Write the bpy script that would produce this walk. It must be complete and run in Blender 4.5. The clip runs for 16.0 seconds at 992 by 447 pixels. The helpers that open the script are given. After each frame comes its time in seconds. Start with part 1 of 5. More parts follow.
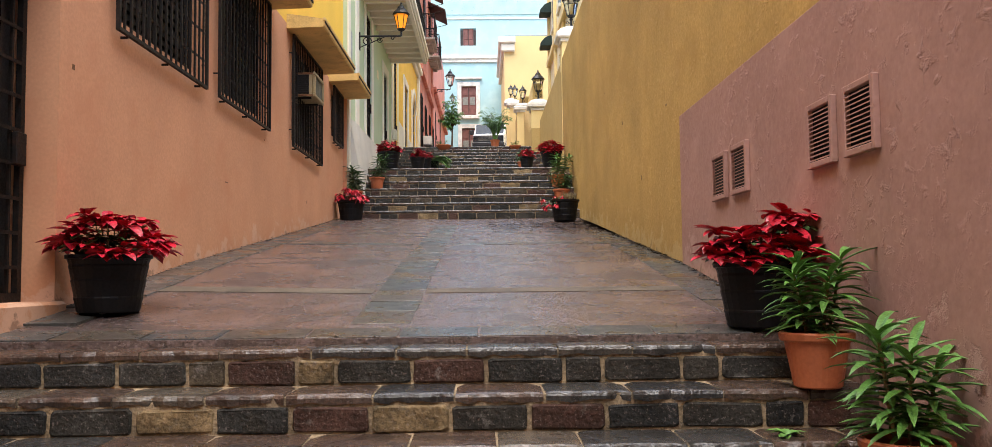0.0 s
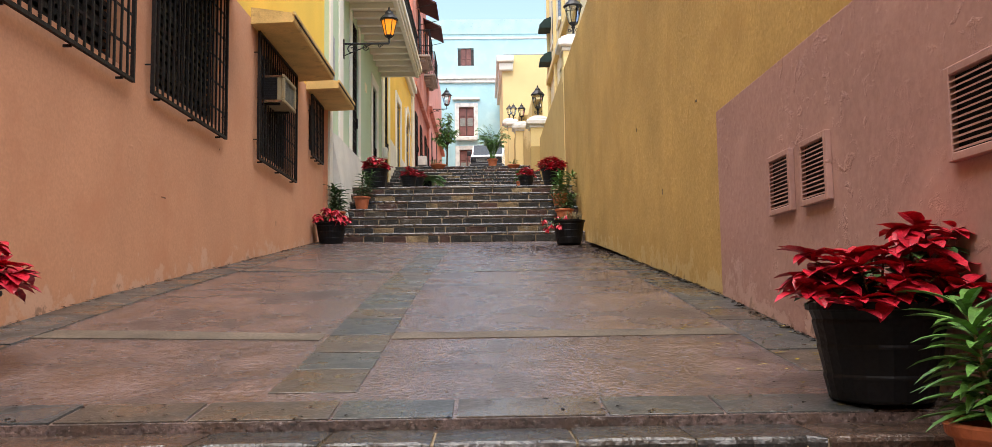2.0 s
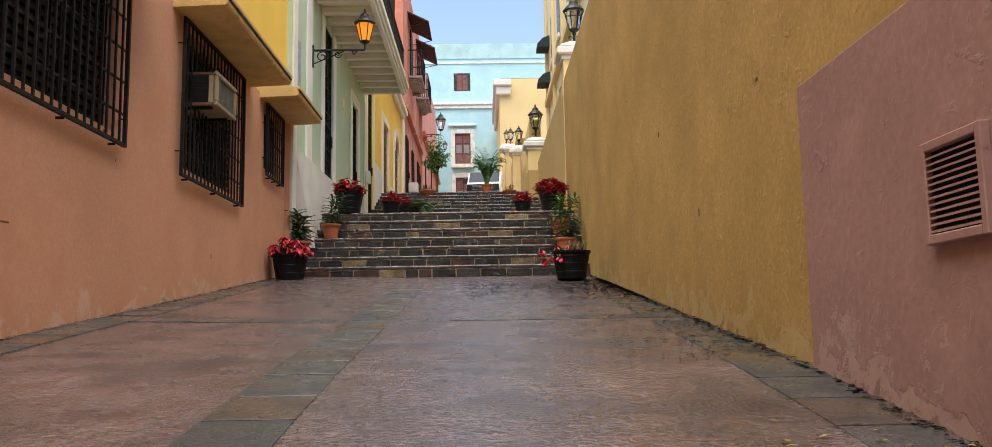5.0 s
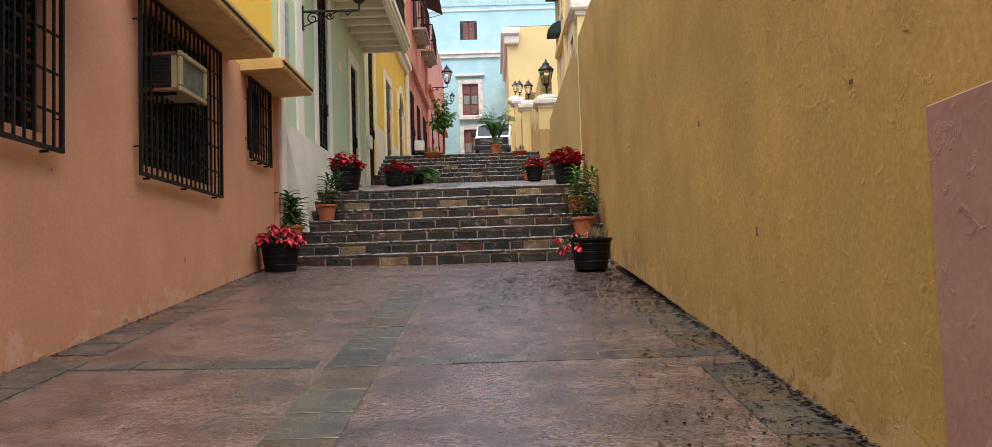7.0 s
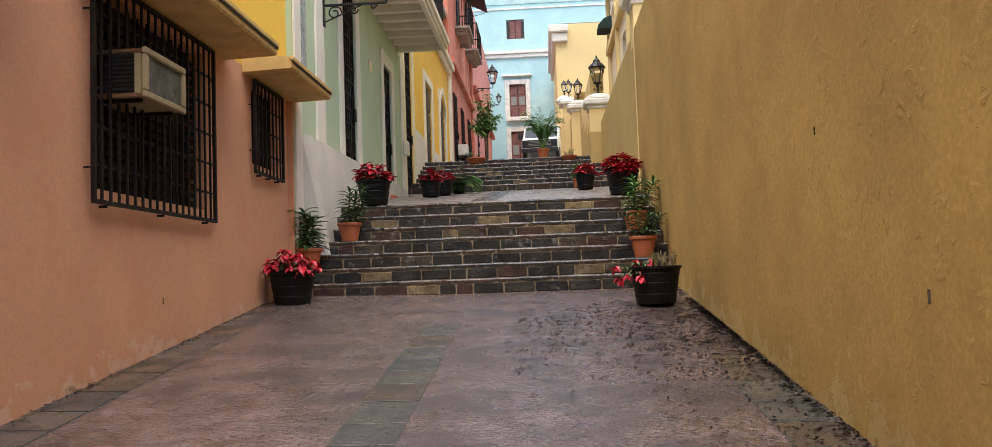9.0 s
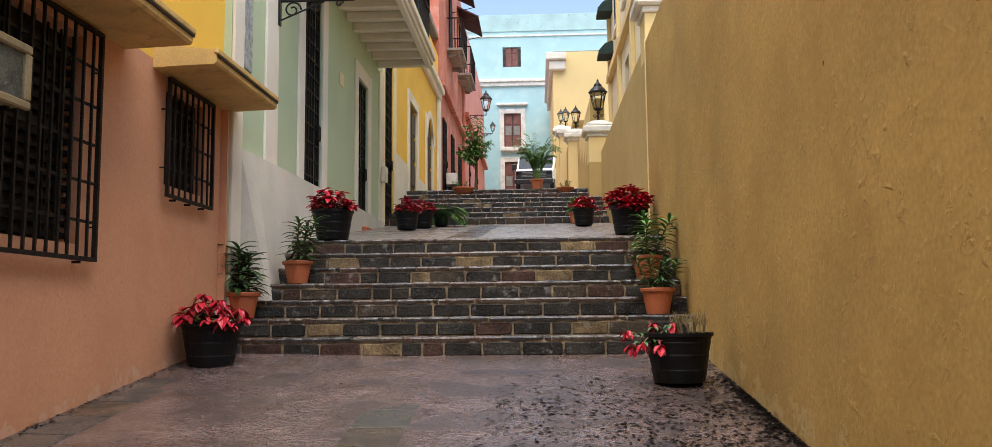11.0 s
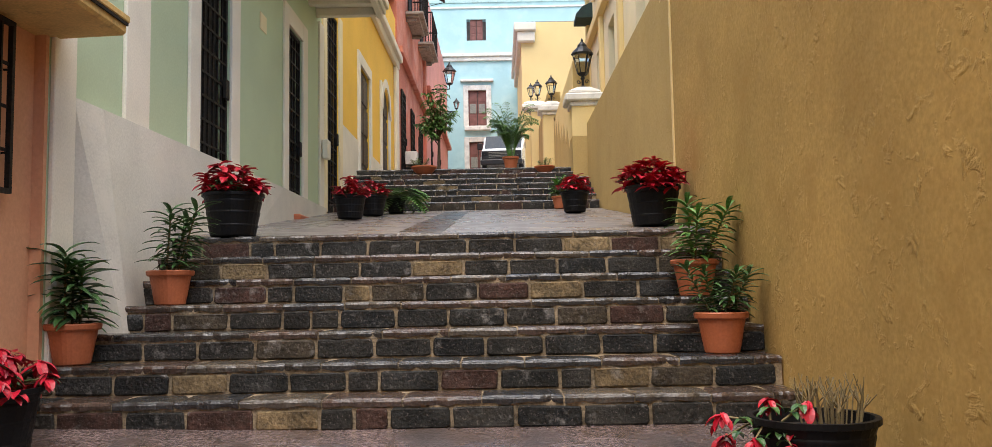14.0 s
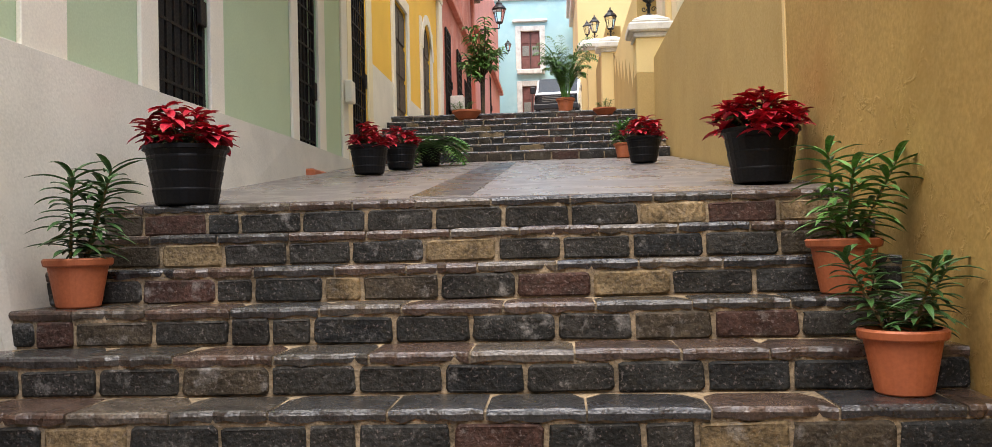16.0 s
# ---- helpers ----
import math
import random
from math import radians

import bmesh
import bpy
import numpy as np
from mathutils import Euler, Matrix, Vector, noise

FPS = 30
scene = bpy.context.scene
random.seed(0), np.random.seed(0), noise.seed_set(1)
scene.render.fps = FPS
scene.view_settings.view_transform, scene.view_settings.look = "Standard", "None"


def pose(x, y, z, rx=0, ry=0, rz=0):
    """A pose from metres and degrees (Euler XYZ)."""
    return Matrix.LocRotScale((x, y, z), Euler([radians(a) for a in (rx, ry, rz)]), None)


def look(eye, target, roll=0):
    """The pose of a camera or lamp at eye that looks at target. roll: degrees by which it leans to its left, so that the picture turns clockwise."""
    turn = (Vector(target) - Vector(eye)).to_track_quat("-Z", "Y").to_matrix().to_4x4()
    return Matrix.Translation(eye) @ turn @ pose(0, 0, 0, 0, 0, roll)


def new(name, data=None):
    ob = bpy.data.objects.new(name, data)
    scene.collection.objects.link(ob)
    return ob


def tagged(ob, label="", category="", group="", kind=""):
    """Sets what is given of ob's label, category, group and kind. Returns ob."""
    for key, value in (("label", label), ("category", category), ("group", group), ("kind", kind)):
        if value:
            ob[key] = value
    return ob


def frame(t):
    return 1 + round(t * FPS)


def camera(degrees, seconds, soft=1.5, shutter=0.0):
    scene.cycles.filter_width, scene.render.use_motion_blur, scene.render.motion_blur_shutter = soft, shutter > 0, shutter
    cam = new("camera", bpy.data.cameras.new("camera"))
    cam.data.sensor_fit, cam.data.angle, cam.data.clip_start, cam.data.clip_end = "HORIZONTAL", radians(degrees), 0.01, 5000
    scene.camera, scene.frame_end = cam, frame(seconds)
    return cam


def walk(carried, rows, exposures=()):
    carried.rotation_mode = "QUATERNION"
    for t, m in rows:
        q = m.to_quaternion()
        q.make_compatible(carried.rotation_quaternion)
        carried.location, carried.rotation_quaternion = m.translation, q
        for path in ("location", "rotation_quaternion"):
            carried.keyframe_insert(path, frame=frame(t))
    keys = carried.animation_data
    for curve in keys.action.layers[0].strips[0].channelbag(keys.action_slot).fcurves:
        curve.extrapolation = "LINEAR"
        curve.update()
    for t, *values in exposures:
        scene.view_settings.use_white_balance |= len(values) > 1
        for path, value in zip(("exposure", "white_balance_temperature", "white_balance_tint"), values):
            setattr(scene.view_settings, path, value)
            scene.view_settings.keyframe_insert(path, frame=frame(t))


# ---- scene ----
cam = camera(60.4, 16.0, 0.75)
METRES, EYE, TILT, LEAN, TURN = 14.4, 1.5, 0.0, 0.0, -0.8
ROWS = [
    (0.0, 0.0, 0.0, 0.0, 0.04, 3.6, 0.64),
    (0.5, -0.0014, 0.0303, 0.0023, 0.12, 4.11, 0.71),
    (1.0, 0.0027, 0.0598, 0.0042, 0.12, 6.08, 0.62),
    (1.5, 0.0023, 0.0875, 0.0045, 0.07, 6.15, 0.58),
    (2.0, 0.0039, 0.1155, 0.0064, 0.01, 5.22, 0.8),
    (2.5, 0.0093, 0.1431, 0.008, -0.15, 6.26, 0.56),
    (3.0, 0.0096, 0.1709, 0.0078, -0.24, 6.37, 0.28),
    (3.5, 0.0118, 0.1982, 0.0087, -0.44, 6.53, 0.2),
    (4.0, 0.0156, 0.2246, 0.0102, -0.43, 7.39, 0.58),
    (6.5, 0.0153, 0.3354, 0.0553, 0.66, 5.21, 1.53),
    (7.0, 0.0162, 0.3538, 0.0672, 0.8, 3.6, 1.81),
    (7.5, 0.0139, 0.3793, 0.0767, 1.06, 3.45, 1.71),
    (8.0, 0.0199, 0.4076, 0.0835, 1.47, 3.35, 1.74),
    (8.5, 0.0215, 0.4375, 0.0881, 3.43, 3.69, 1.87),
    (9.0, 0.019, 0.4711, 0.0926, 4.17, 3.75, 2.02),
    (9.5, 0.0207, 0.5066, 0.0974, 4.26, 4.65, 1.77),
    (12.0, 0.015, 0.6896, 0.119, 3.13, 6.05, 0.09),
    (12.5, 0.0099, 0.7266, 0.1232, 2.67, 6.19, -0.11),
    (13.0, 0.0039, 0.7632, 0.1289, 1.16, 5.13, -0.46),
    (13.5, 0.0045, 0.7979, 0.1338, 1.07, 5.05, 0.74),
    (14.0, -0.0008, 0.8326, 0.1363, 1.12, 4.68, 1.01),
    (14.5, -0.0002, 0.8671, 0.1397, 2.52, 4.1, 1.42),
    (15.0, 0.0002, 0.9007, 0.1439, 5.5, 3.16, 1.7),
    (15.5, -0.0025, 0.937, 0.1492, 5.05, 2.25, 1.55),
    (16.0, 0.0002, 0.9751, 0.1535, 4.9, 1.21, 1.34),
]
EXPOSURES = [(t, stops, 6900, 12) for t, stops in ((0.0, 1.95), (3.0, 1.9), (3.5, 1.88), (4.0, 1.6), (6.5, 1.58), (8.0, 1.6), (12.5, 1.58), (14.5, 1.75), (16.0, 1.88))]
walk(cam, [(t, pose(0, 0, EYE, TILT, LEAN, TURN) @ pose(METRES * x, METRES * y, METRES * z, 90 + pitch, roll, yaw)) for t, x, y, z, yaw, pitch, roll in ROWS],
     EXPOSURES)

# ---- light ----
world = bpy.data.worlds.new("sky")
scene.world = world
world.use_nodes = True
wn = world.node_tree.nodes
sky = wn.new("ShaderNodeTexSky")
sky.sky_type, sky.sun_disc = "NISHITA", False
sky.sun_elevation, sky.sun_rotation = radians(72), radians(186)
sky.air_density, sky.dust_density, sky.ozone_density = 1.0, 1.0, 1.0
wn["Background"].inputs["Strength"].default_value = 0.1
world.node_tree.links.new(sky.outputs[0], wn["Background"].inputs["Color"])
sun = new("sun", bpy.data.lights.new("sun", "SUN"))
sun.data.energy, sun.data.angle, sun.data.color = 2.0, radians(70), (1.0, 0.97, 0.92)
sun.matrix_world = look((-0.3, -2.9, 8.9), (0, 0, 0))


# ---- materials ----
def material(name, base, rough=0.8, metal=0.0, vary=0.25, scale=1.5, grain=60.0, bump=0.15, tint=None, stain=0.0,
             by_piece=(), coat=0.0, wet=0.0, bump_size=0.01, spec=0.5, stain_scale=4.0, stain_from=0.56, lumps=0.0, tint_from=0.5, plaster=0.0, foot=None, specks=0.0):
    """Procedural surface: broad blotches, fine grain, relief, dark stains; by_piece: colours drawn per object."""
    m = bpy.data.materials.new(name)
    m.use_nodes = True
    nt = m.node_tree
    n, l = nt.nodes, nt.links
    b = n["Principled BSDF"]
    geo = n.new("ShaderNodeNewGeometry")
    tex = n.new("ShaderNodeTexNoise")
    tex.inputs["Scale"].default_value, tex.inputs["Detail"].default_value = scale, 6
    l.new(geo.outputs["Position"], tex.inputs["Vector"])
    fine = n.new("ShaderNodeTexNoise")
    fine.inputs["Scale"].default_value, fine.inputs["Detail"].default_value = grain, 4
    l.new(geo.outputs["Position"], fine.inputs["Vector"])
    if by_piece:
        info = n.new("ShaderNodeObjectInfo")
        ramp = n.new("ShaderNodeValToRGB")
        ramp.color_ramp.interpolation = "CONSTANT"
        for i, c in enumerate(by_piece):
            e = ramp.color_ramp.elements[i] if i < 2 else ramp.color_ramp.elements.new(0.5)
            e.position, e.color = i / len(by_piece), (*c, 1)
        l.new(info.outputs["Random"], ramp.inputs[0])
        colour = ramp.outputs[0]
    else:
        rgb = n.new("ShaderNodeRGB")
        rgb.outputs[0].default_value = (*base, 1)
        colour = rgb.outputs[0]

    def mix(a, b2, fac, mode="MIX"):
        x = n.new("ShaderNodeMix")
        x.data_type, x.blend_type = "RGBA", mode
        for sock, v in ((x.inputs[6], a), (x.inputs[7], b2), (x.inputs[0], fac)):
            if hasattr(v, "is_linked"):
                l.new(v, sock)
            else:
                sock.default_value = v if isinstance(v, float) else (*v, 1)
        return x.outputs[2]

    def curve(src, lo, hi, a=0.0, c=1.0):
        x = n.new("ShaderNodeMapRange")
        for i, v in enumerate((lo, hi, a, c)):
            x.inputs[i + 1].default_value = v
        l.new(src, x.inputs[0])
        return x.outputs[0]

    grey = curve(tex.outputs[0], 0.3, 0.7, 1 - vary, 1 + vary * 0.6)
    colour = mix(colour, grey, 1.0, "MULTIPLY")
    colour = mix(colour, curve(fine.outputs[0], 0.3, 0.7, 1 - vary * 0.7, 1 + vary * 0.5), 1.0, "MULTIPLY")
    if tint:
        other = n.new("ShaderNodeTexNoise")
        other.inputs["Scale"].default_value, other.inputs["Detail"].default_value = scale * 1.7, 7
        other.inputs["Roughness"].default_value = 0.65
        shift = n.new("ShaderNodeVectorMath")
        shift.inputs[1].default_value = (31, 17, 5)
        l.new(geo.outputs["Position"], shift.inputs[0])
        l.new(shift.outputs[0], other.inputs["Vector"])
        colour = mix(colour, tint, curve(other.outputs[0], tint_from, tint_from + 0.16, 0.0, 0.75))
    if stain:
        st = n.new("ShaderNodeTexNoise")
        st.inputs["Scale"].default_value, st.inputs["Detail"].default_value = stain_scale, 10
        st.inputs["Roughness"].default_value = 0.7
        l.new(geo.outputs["Position"], st.inputs["Vector"])
        colour = mix(colour, (0.03, 0.027, 0.02), curve(st.outputs[0], stain_from, stain_from + 0.16, 0.0, stain))
    if specks:
        dots = n.new("ShaderNodeTexNoise")
        dots.inputs["Scale"].default_value, dots.inputs["Detail"].default_value = 48.0, 3
        l.new(geo.outputs["Position"], dots.inputs["Vector"])
        colour = mix(colour, (0.02, 0.016, 0.013), curve(dots.outputs[0], 0.56, 0.66, 0.0, specks))
        pale = n.new("ShaderNodeTexNoise")
        pale.inputs["Scale"].default_value, pale.inputs["Detail"].default_value = 70.0, 2
        l.new(geo.outputs["Position"], pale.inputs["Vector"])
        colour = mix(colour, (0.36, 0.3, 0.28), curve(pale.outputs[0], 0.6, 0.7, 0.0, specks * 0.6))
    if foot:
        # flaked paint in a broken band above the sloping pavement
        axes = n.new("ShaderNodeSeparateXYZ")
        l.new(geo.outputs["Position"], axes.inputs[0])
        slope = n.new("ShaderNodeMath")
        slope.operation = "MULTIPLY_ADD"
        slope.inputs[1].default_value, slope.inputs[2].default_value = -0.1185, -0.6
        l.new(axes.outputs["Y"], slope.inputs[0])
        above = n.new("ShaderNodeMath")
        l.new(axes.outputs["Z"], above.inputs[0])
        l.new(slope.outputs[0], above.inputs[1])
        flake = n.new("ShaderNodeTexNoise")
        flake.inputs["Scale"].default_value, flake.inputs["Detail"].default_value, flake.inputs["Roughness"].default_value = 3.5, 8, 0.68
        l.new(geo.outputs["Position"], flake.inputs["Vector"])
        reach = n.new("ShaderNodeMath")
        reach.operation = "MULTIPLY_ADD"
        reach.inputs[1].default_value = -0.55
        l.new(above.outputs[0], reach.inputs[0])
        l.new(flake.outputs[0], reach.inputs[2])
        worn = curve(reach.outputs[0], 0.42, 0.47)
        colour = mix(colour, foot, curve(reach.outputs[0], 0.42, 0.47, 0.0, 0.6))
        colour = mix(colour, (0.1, 0.06, 0.035), curve(reach.outputs[0], 0.56, 0.6, 0.0, 0.55))
    l.new(colour, b.inputs["Base Color"])
    b.inputs["Metallic"].default_value = metal
    b.inputs["Specular IOR Level"].default_value = spec
    if wet:
        l.new(curve(tex.outputs[0], 0.4, 0.62, rough, rough - wet), b.inputs["Roughness"])
    else:
        l.new(curve(fine.outputs[0], 0.3, 0.7, min(1, rough + 0.1), rough - 0.1), b.inputs["Roughness"])
    b.inputs["Coat Weight"].default_value = coat
    b.inputs["Coat Roughness"].default_value = 0.2
    if bump:
        both = n.new("ShaderNodeMath")
        l.new(tex.outputs[0], both.inputs[0])
        l.new(curve(fine.outputs[0], 0.0, 1.0, 0.0, 0.5), both.inputs[1])
        height = both.outputs[0]
        if lumps:
            lump = n.new("ShaderNodeTexNoise")
            lump.inputs["Scale"].default_value, lump.inputs["Detail"].default_value = 7.0, 5
            l.new(geo.outputs["Position"], lump.inputs["Vector"])
            more = n.new("ShaderNodeMath")
            l.new(height, more.inputs[0])
            l.new(curve(lump.outputs[0], 0.61, 0.74, 0.0, lumps), more.inputs[1])
            height = more.outputs[0]
        if plaster:
            patch = n.new("ShaderNodeTexNoise")
            patch.inputs["Scale"].default_value, patch.inputs["Detail"].default_value = 0.8, 3
            l.new(geo.outputs["Position"], patch.inputs["Vector"])
            scar = n.new("ShaderNodeTexNoise")
            scar.inputs["Scale"].default_value, scar.inputs["Detail"].default_value, scar.inputs["Roughness"].default_value = 9.0, 8, 0.62
            scar.inputs["Distortion"].default_value = 0.5
            l.new(geo.outputs["Position"], scar.inputs["Vector"])
            both = n.new("ShaderNodeMath")
            both.operation = "MULTIPLY"
            l.new(curve(patch.outputs[0], 0.46, 0.62, 0.1, 1.0), both.inputs[0])
            l.new(curve(scar.outputs[0], 0.56, 0.7, 0.0, plaster), both.inputs[1])
            wave = n.new("ShaderNodeMath")
            l.new(both.outputs[0], wave.inputs[0])
            l.new(curve(tex.outputs[0], 0.0, 1.0, 0.0, 1.6), wave.inputs[1])
            dust = n.new("ShaderNodeMath")
            l.new(wave.outputs[0], dust.inputs[0])
            l.new(curve(fine.outputs[0], 0.0, 1.0, 0.0, 0.03), dust.inputs[1])
            height = dust.outputs[0]
            if foot:
                edge = n.new("ShaderNodeMath")
                edge.operation = "MULTIPLY_ADD"
                edge.inputs[1].default_value = -0.3
                l.new(worn, edge.inputs[0])
                l.new(height, edge.inputs[2])
                height = edge.outputs[0]
        bp = n.new("ShaderNodeBump")
        bp.inputs["Strength"].default_value, bp.inputs["Distance"].default_value = bump, bump_size
        l.new(height, bp.inputs["Height"])
        l.new(bp.outputs[0], b.inputs["Normal"])
    return m


ORANGE = material("orange_stucco", (0.62, 0.315, 0.18), 0.85, vary=0.1, scale=0.9, grain=45, bump=0.28, tint=(0.57, 0.265, 0.145), bump_size=0.03, spec=0.3, plaster=0.4, foot=(0.66, 0.42, 0.3))
YELLOW = material("yellow_stucco", (0.445, 0.286, 0.092), 0.85, vary=0.2, scale=0.9, grain=40, bump=0.45, tint=(0.365, 0.222, 0.066), bump_size=0.04, spec=0.3, plaster=1.0, foot=(0.5, 0.37, 0.17))
YELLOW_PALE = material("pale_yellow_stucco", (0.5, 0.345, 0.135), 0.85, vary=0.1, scale=0.9, grain=40, bump=0.3, tint=(0.44, 0.295, 0.105), bump_size=0.035, spec=0.3, plaster=0.6)
YELLOW_BRIGHT = material("bright_yellow_paint", (0.86, 0.53, 0.07), 0.8, vary=0.08, scale=1.0, bump=0.2)
YELLOW_TRIM = material("weathered_yellow_paint", (0.66, 0.43, 0.15), 0.85, vary=0.2, scale=3, bump=0.3, stain=0.55)
CREAM = material("cream_stucco", (0.76, 0.58, 0.27), 0.85, vary=0.08, scale=0.6, bump=0.2)
PALE = material("pale_cream_paint", (0.8, 0.7, 0.46), 0.85, vary=0.08, scale=0.8, bump=0.2)
MAUVE = material("mauve_stucco", (0.36, 0.205, 0.175), 0.85, vary=0.12, scale=1.1, grain=30, bump=0.45, tint=(0.41, 0.24, 0.2), bump_size=0.04, spec=0.3, plaster=1.0, foot=(0.48, 0.32, 0.27))
WHITE = material("off_white_paint", (0.76, 0.71, 0.6), 0.8, vary=0.1, scale=1.6, bump=0.2)
PLINTH = material("greyed_white_plaster", (0.56, 0.53, 0.46), 0.85, vary=0.14, scale=1.4, bump=0.3, tint=(0.6, 0.56, 0.48), plaster=0.3, bump_size=0.02)
WHITE_WORN = material("weathered_white_plaster", (0.74, 0.71, 0.65), 0.85, vary=0.2, scale=3, bump=0.3, stain=0.35)
GREEN = material("sage_green_paint", (0.46, 0.56, 0.37), 0.8, vary=0.07, scale=1.1, bump=0.2)
BLUE = material("pale_blue_stucco", (0.4, 0.63, 0.66), 0.85, vary=0.1, scale=0.5, bump=0.2, tint=(0.5, 0.7, 0.7))
BLUE_WORN = material("stained_blue_parapet", (0.42, 0.62, 0.62), 0.85, vary=0.2, scale=1.0, bump=0.2, stain=0.5)
RED = material("brick_red_stucco", (0.6, 0.19, 0.125), 0.85, vary=0.2, scale=0.8, bump=0.3, tint=(0.68, 0.33, 0.26))
SALMON = material("salmon_stucco", (0.7, 0.3, 0.25), 0.85, vary=0.12, scale=0.8, bump=0.2)
PINK_FLOOR = material("pink_concrete", (0.148, 0.108, 0.102), 0.32, spec=1.0, vary=0.7, scale=2.2, grain=38, bump=1.0, tint=(0.085, 0.054, 0.04), stain=0.8, stain_scale=13.0, stain_from=0.525, wet=0.2, bump_size=0.02, lumps=0.3, specks=0.75)
GREY_FLOOR = material("grey_concrete", (0.22, 0.19, 0.175), 0.44, spec=0.8, vary=0.3, scale=2.5, grain=60, bump=0.5, tint=(0.15, 0.125, 0.115), wet=0.24, stain=0.4, stain_scale=7.0, specks=0.4)
MORTAR = material("mortar", (0.31, 0.235, 0.15), 0.9, vary=0.45, scale=5, grain=50, bump=1.0, stain=0.75, stain_scale=7.0, stain_from=0.52, bump_size=0.02, spec=0.2, specks=0.4)
BLOCK = material("slag_block", (0.05, 0.05, 0.05), 0.7, tint_from=0.58, vary=0.6, scale=5, grain=45, bump=1.0, tint=(0.27, 0.255, 0.24), bump_size=0.022, stain=0.75, stain_scale=9.0, stain_from=0.52, spec=0.2, specks=0.4,
                 by_piece=((0.026, 0.026, 0.024), (0.06, 0.047, 0.032), (0.065, 0.033, 0.025), (0.02, 0.021, 0.021), (0.22, 0.158, 0.085), (0.034, 0.032, 0.028), (0.15, 0.11, 0.066),
                           (0.07, 0.037, 0.025), (0.03, 0.03, 0.028), (0.055, 0.03, 0.022)))
TREAD = material("wet_slate_tread", (0.05, 0.05, 0.055), 0.31, spec=0.7, vary=0.7, scale=7, grain=60, bump=1.0, wet=0.14, coat=0.12, stain=0.6, stain_scale=7.0, bump_size=0.012, specks=0.3,
                 by_piece=((0.034, 0.034, 0.036), (0.11, 0.09, 0.07), (0.045, 0.044, 0.043), (0.085, 0.055, 0.042), (0.04, 0.04, 0.042), (0.055, 0.049, 0.042), (0.2, 0.17, 0.13)))
PAVER = material("slate_paver", (0.09, 0.1, 0.1), 0.42, spec=0.6, vary=0.5, scale=4, grain=60, bump=0.7, wet=0.25, bump_size=0.01, tint=(0.07, 0.055, 0.04), tint_from=0.6, stain=0.6, stain_scale=8.0, specks=0.5,
                 by_piece=((0.066, 0.072, 0.07), (0.08, 0.08, 0.072), (0.052, 0.06, 0.063), (0.085, 0.068, 0.053), (0.072, 0.076, 0.074), (0.06, 0.063, 0.062)))
IRON = material("black_iron", (0.01, 0.008, 0.007), 0.65, 0.0, vary=0.4, scale=12, bump=0.3, tint=(0.03, 0.013, 0.008), spec=0.25)
LAMP_BLACK = material("black_lamp_paint", (0.012, 0.012, 0.013), 0.4, 0.3, vary=0.3, scale=8, bump=0.1)
# Near-black colour standing in for the shade inside rooms, gaps and holes.
DARK = material("shade_black", (0.012, 0.011, 0.01), 0.9, vary=0.4, scale=6, bump=0.0)
LOUVRE = material("dark_brown_louvre", (0.009, 0.007, 0.006), 0.6, vary=0.4, scale=10, bump=0.2, spec=0.2)
WOOD = material("dark_wood", (0.032, 0.018, 0.013), 0.55, vary=0.35, scale=7, grain=40, bump=0.3)
WOOD_RED = material("red_brown_shutter", (0.2, 0.075, 0.06), 0.6, vary=0.25, scale=4, bump=0.2)
BLACKPOT = material("black_plastic", (0.006, 0.006, 0.007), 0.5, vary=0.4, scale=6, bump=0.15, spec=0.2)
TERRA = material("terracotta_plastic", (0.44, 0.125, 0.05), 0.55, vary=0.15, scale=5, bump=0.15)
BAND = material("tan_concrete_band", (0.115, 0.09, 0.064), 0.6, vary=0.4, scale=3, grain=60, bump=0.8, stain=0.6, stain_scale=9.0)
SOIL = material("dark_soil", (0.02, 0.014, 0.01), 0.95, vary=0.5, scale=30, bump=0.8, bump_size=0.02)
BRACT = material("red_bract", (0.5, 0.012, 0.032), 0.4, vary=0.45, scale=14, bump=0.15)
LEAF = material("green_leaf", (0.1, 0.24, 0.05), 0.4, vary=0.4, scale=12, bump=0.15)
LEAF_DARK = material("dark_green_leaf", (0.055, 0.135, 0.038), 0.38, vary=0.4, scale=12, bump=0.15)
LEAF_FERN = material("fern_leaf", (0.11, 0.26, 0.05), 0.5, vary=0.35, scale=12, bump=0.1)
STAINED = material("stained_concrete", (0.42, 0.37, 0.32), 0.9, vary=0.4, scale=3, bump=0.4, stain=0.8, stain_scale=3.0, stain_from=0.5)
STEM = material("dry_stem", (0.2, 0.15, 0.07), 0.8, vary=0.3, scale=20, bump=0.3)
BARK = material("bark", (0.1, 0.07, 0.045), 0.85, vary=0.4, scale=15, bump=0.6)
BEIGE = material("beige_appliance", (0.3, 0.235, 0.125), 0.5, vary=0.2, scale=5, bump=0.1, stain=0.3)
FILTER = material("dirty_filter", (0.1, 0.1, 0.075), 0.8, vary=0.5, scale=9, bump=0.4, tint=(0.45, 0.43, 0.36), tint_from=0.6)
RUST = material("rusty_steel", (0.17, 0.075, 0.03), 0.8, vary=0.5, scale=18, bump=0.4, stain=0.5)
GRILLE = material("grey_grille", (0.25, 0.25, 0.22), 0.6, vary=0.3, scale=20, bump=0.2)
AWNING = material("dark_green_canvas", (0.01, 0.03, 0.025), 0.8, vary=0.2, scale=4, bump=0.2)
AWNING_RED = material("dark_red_awning", (0.06, 0.018, 0.018), 0.7, vary=0.2, scale=4, bump=0.2)
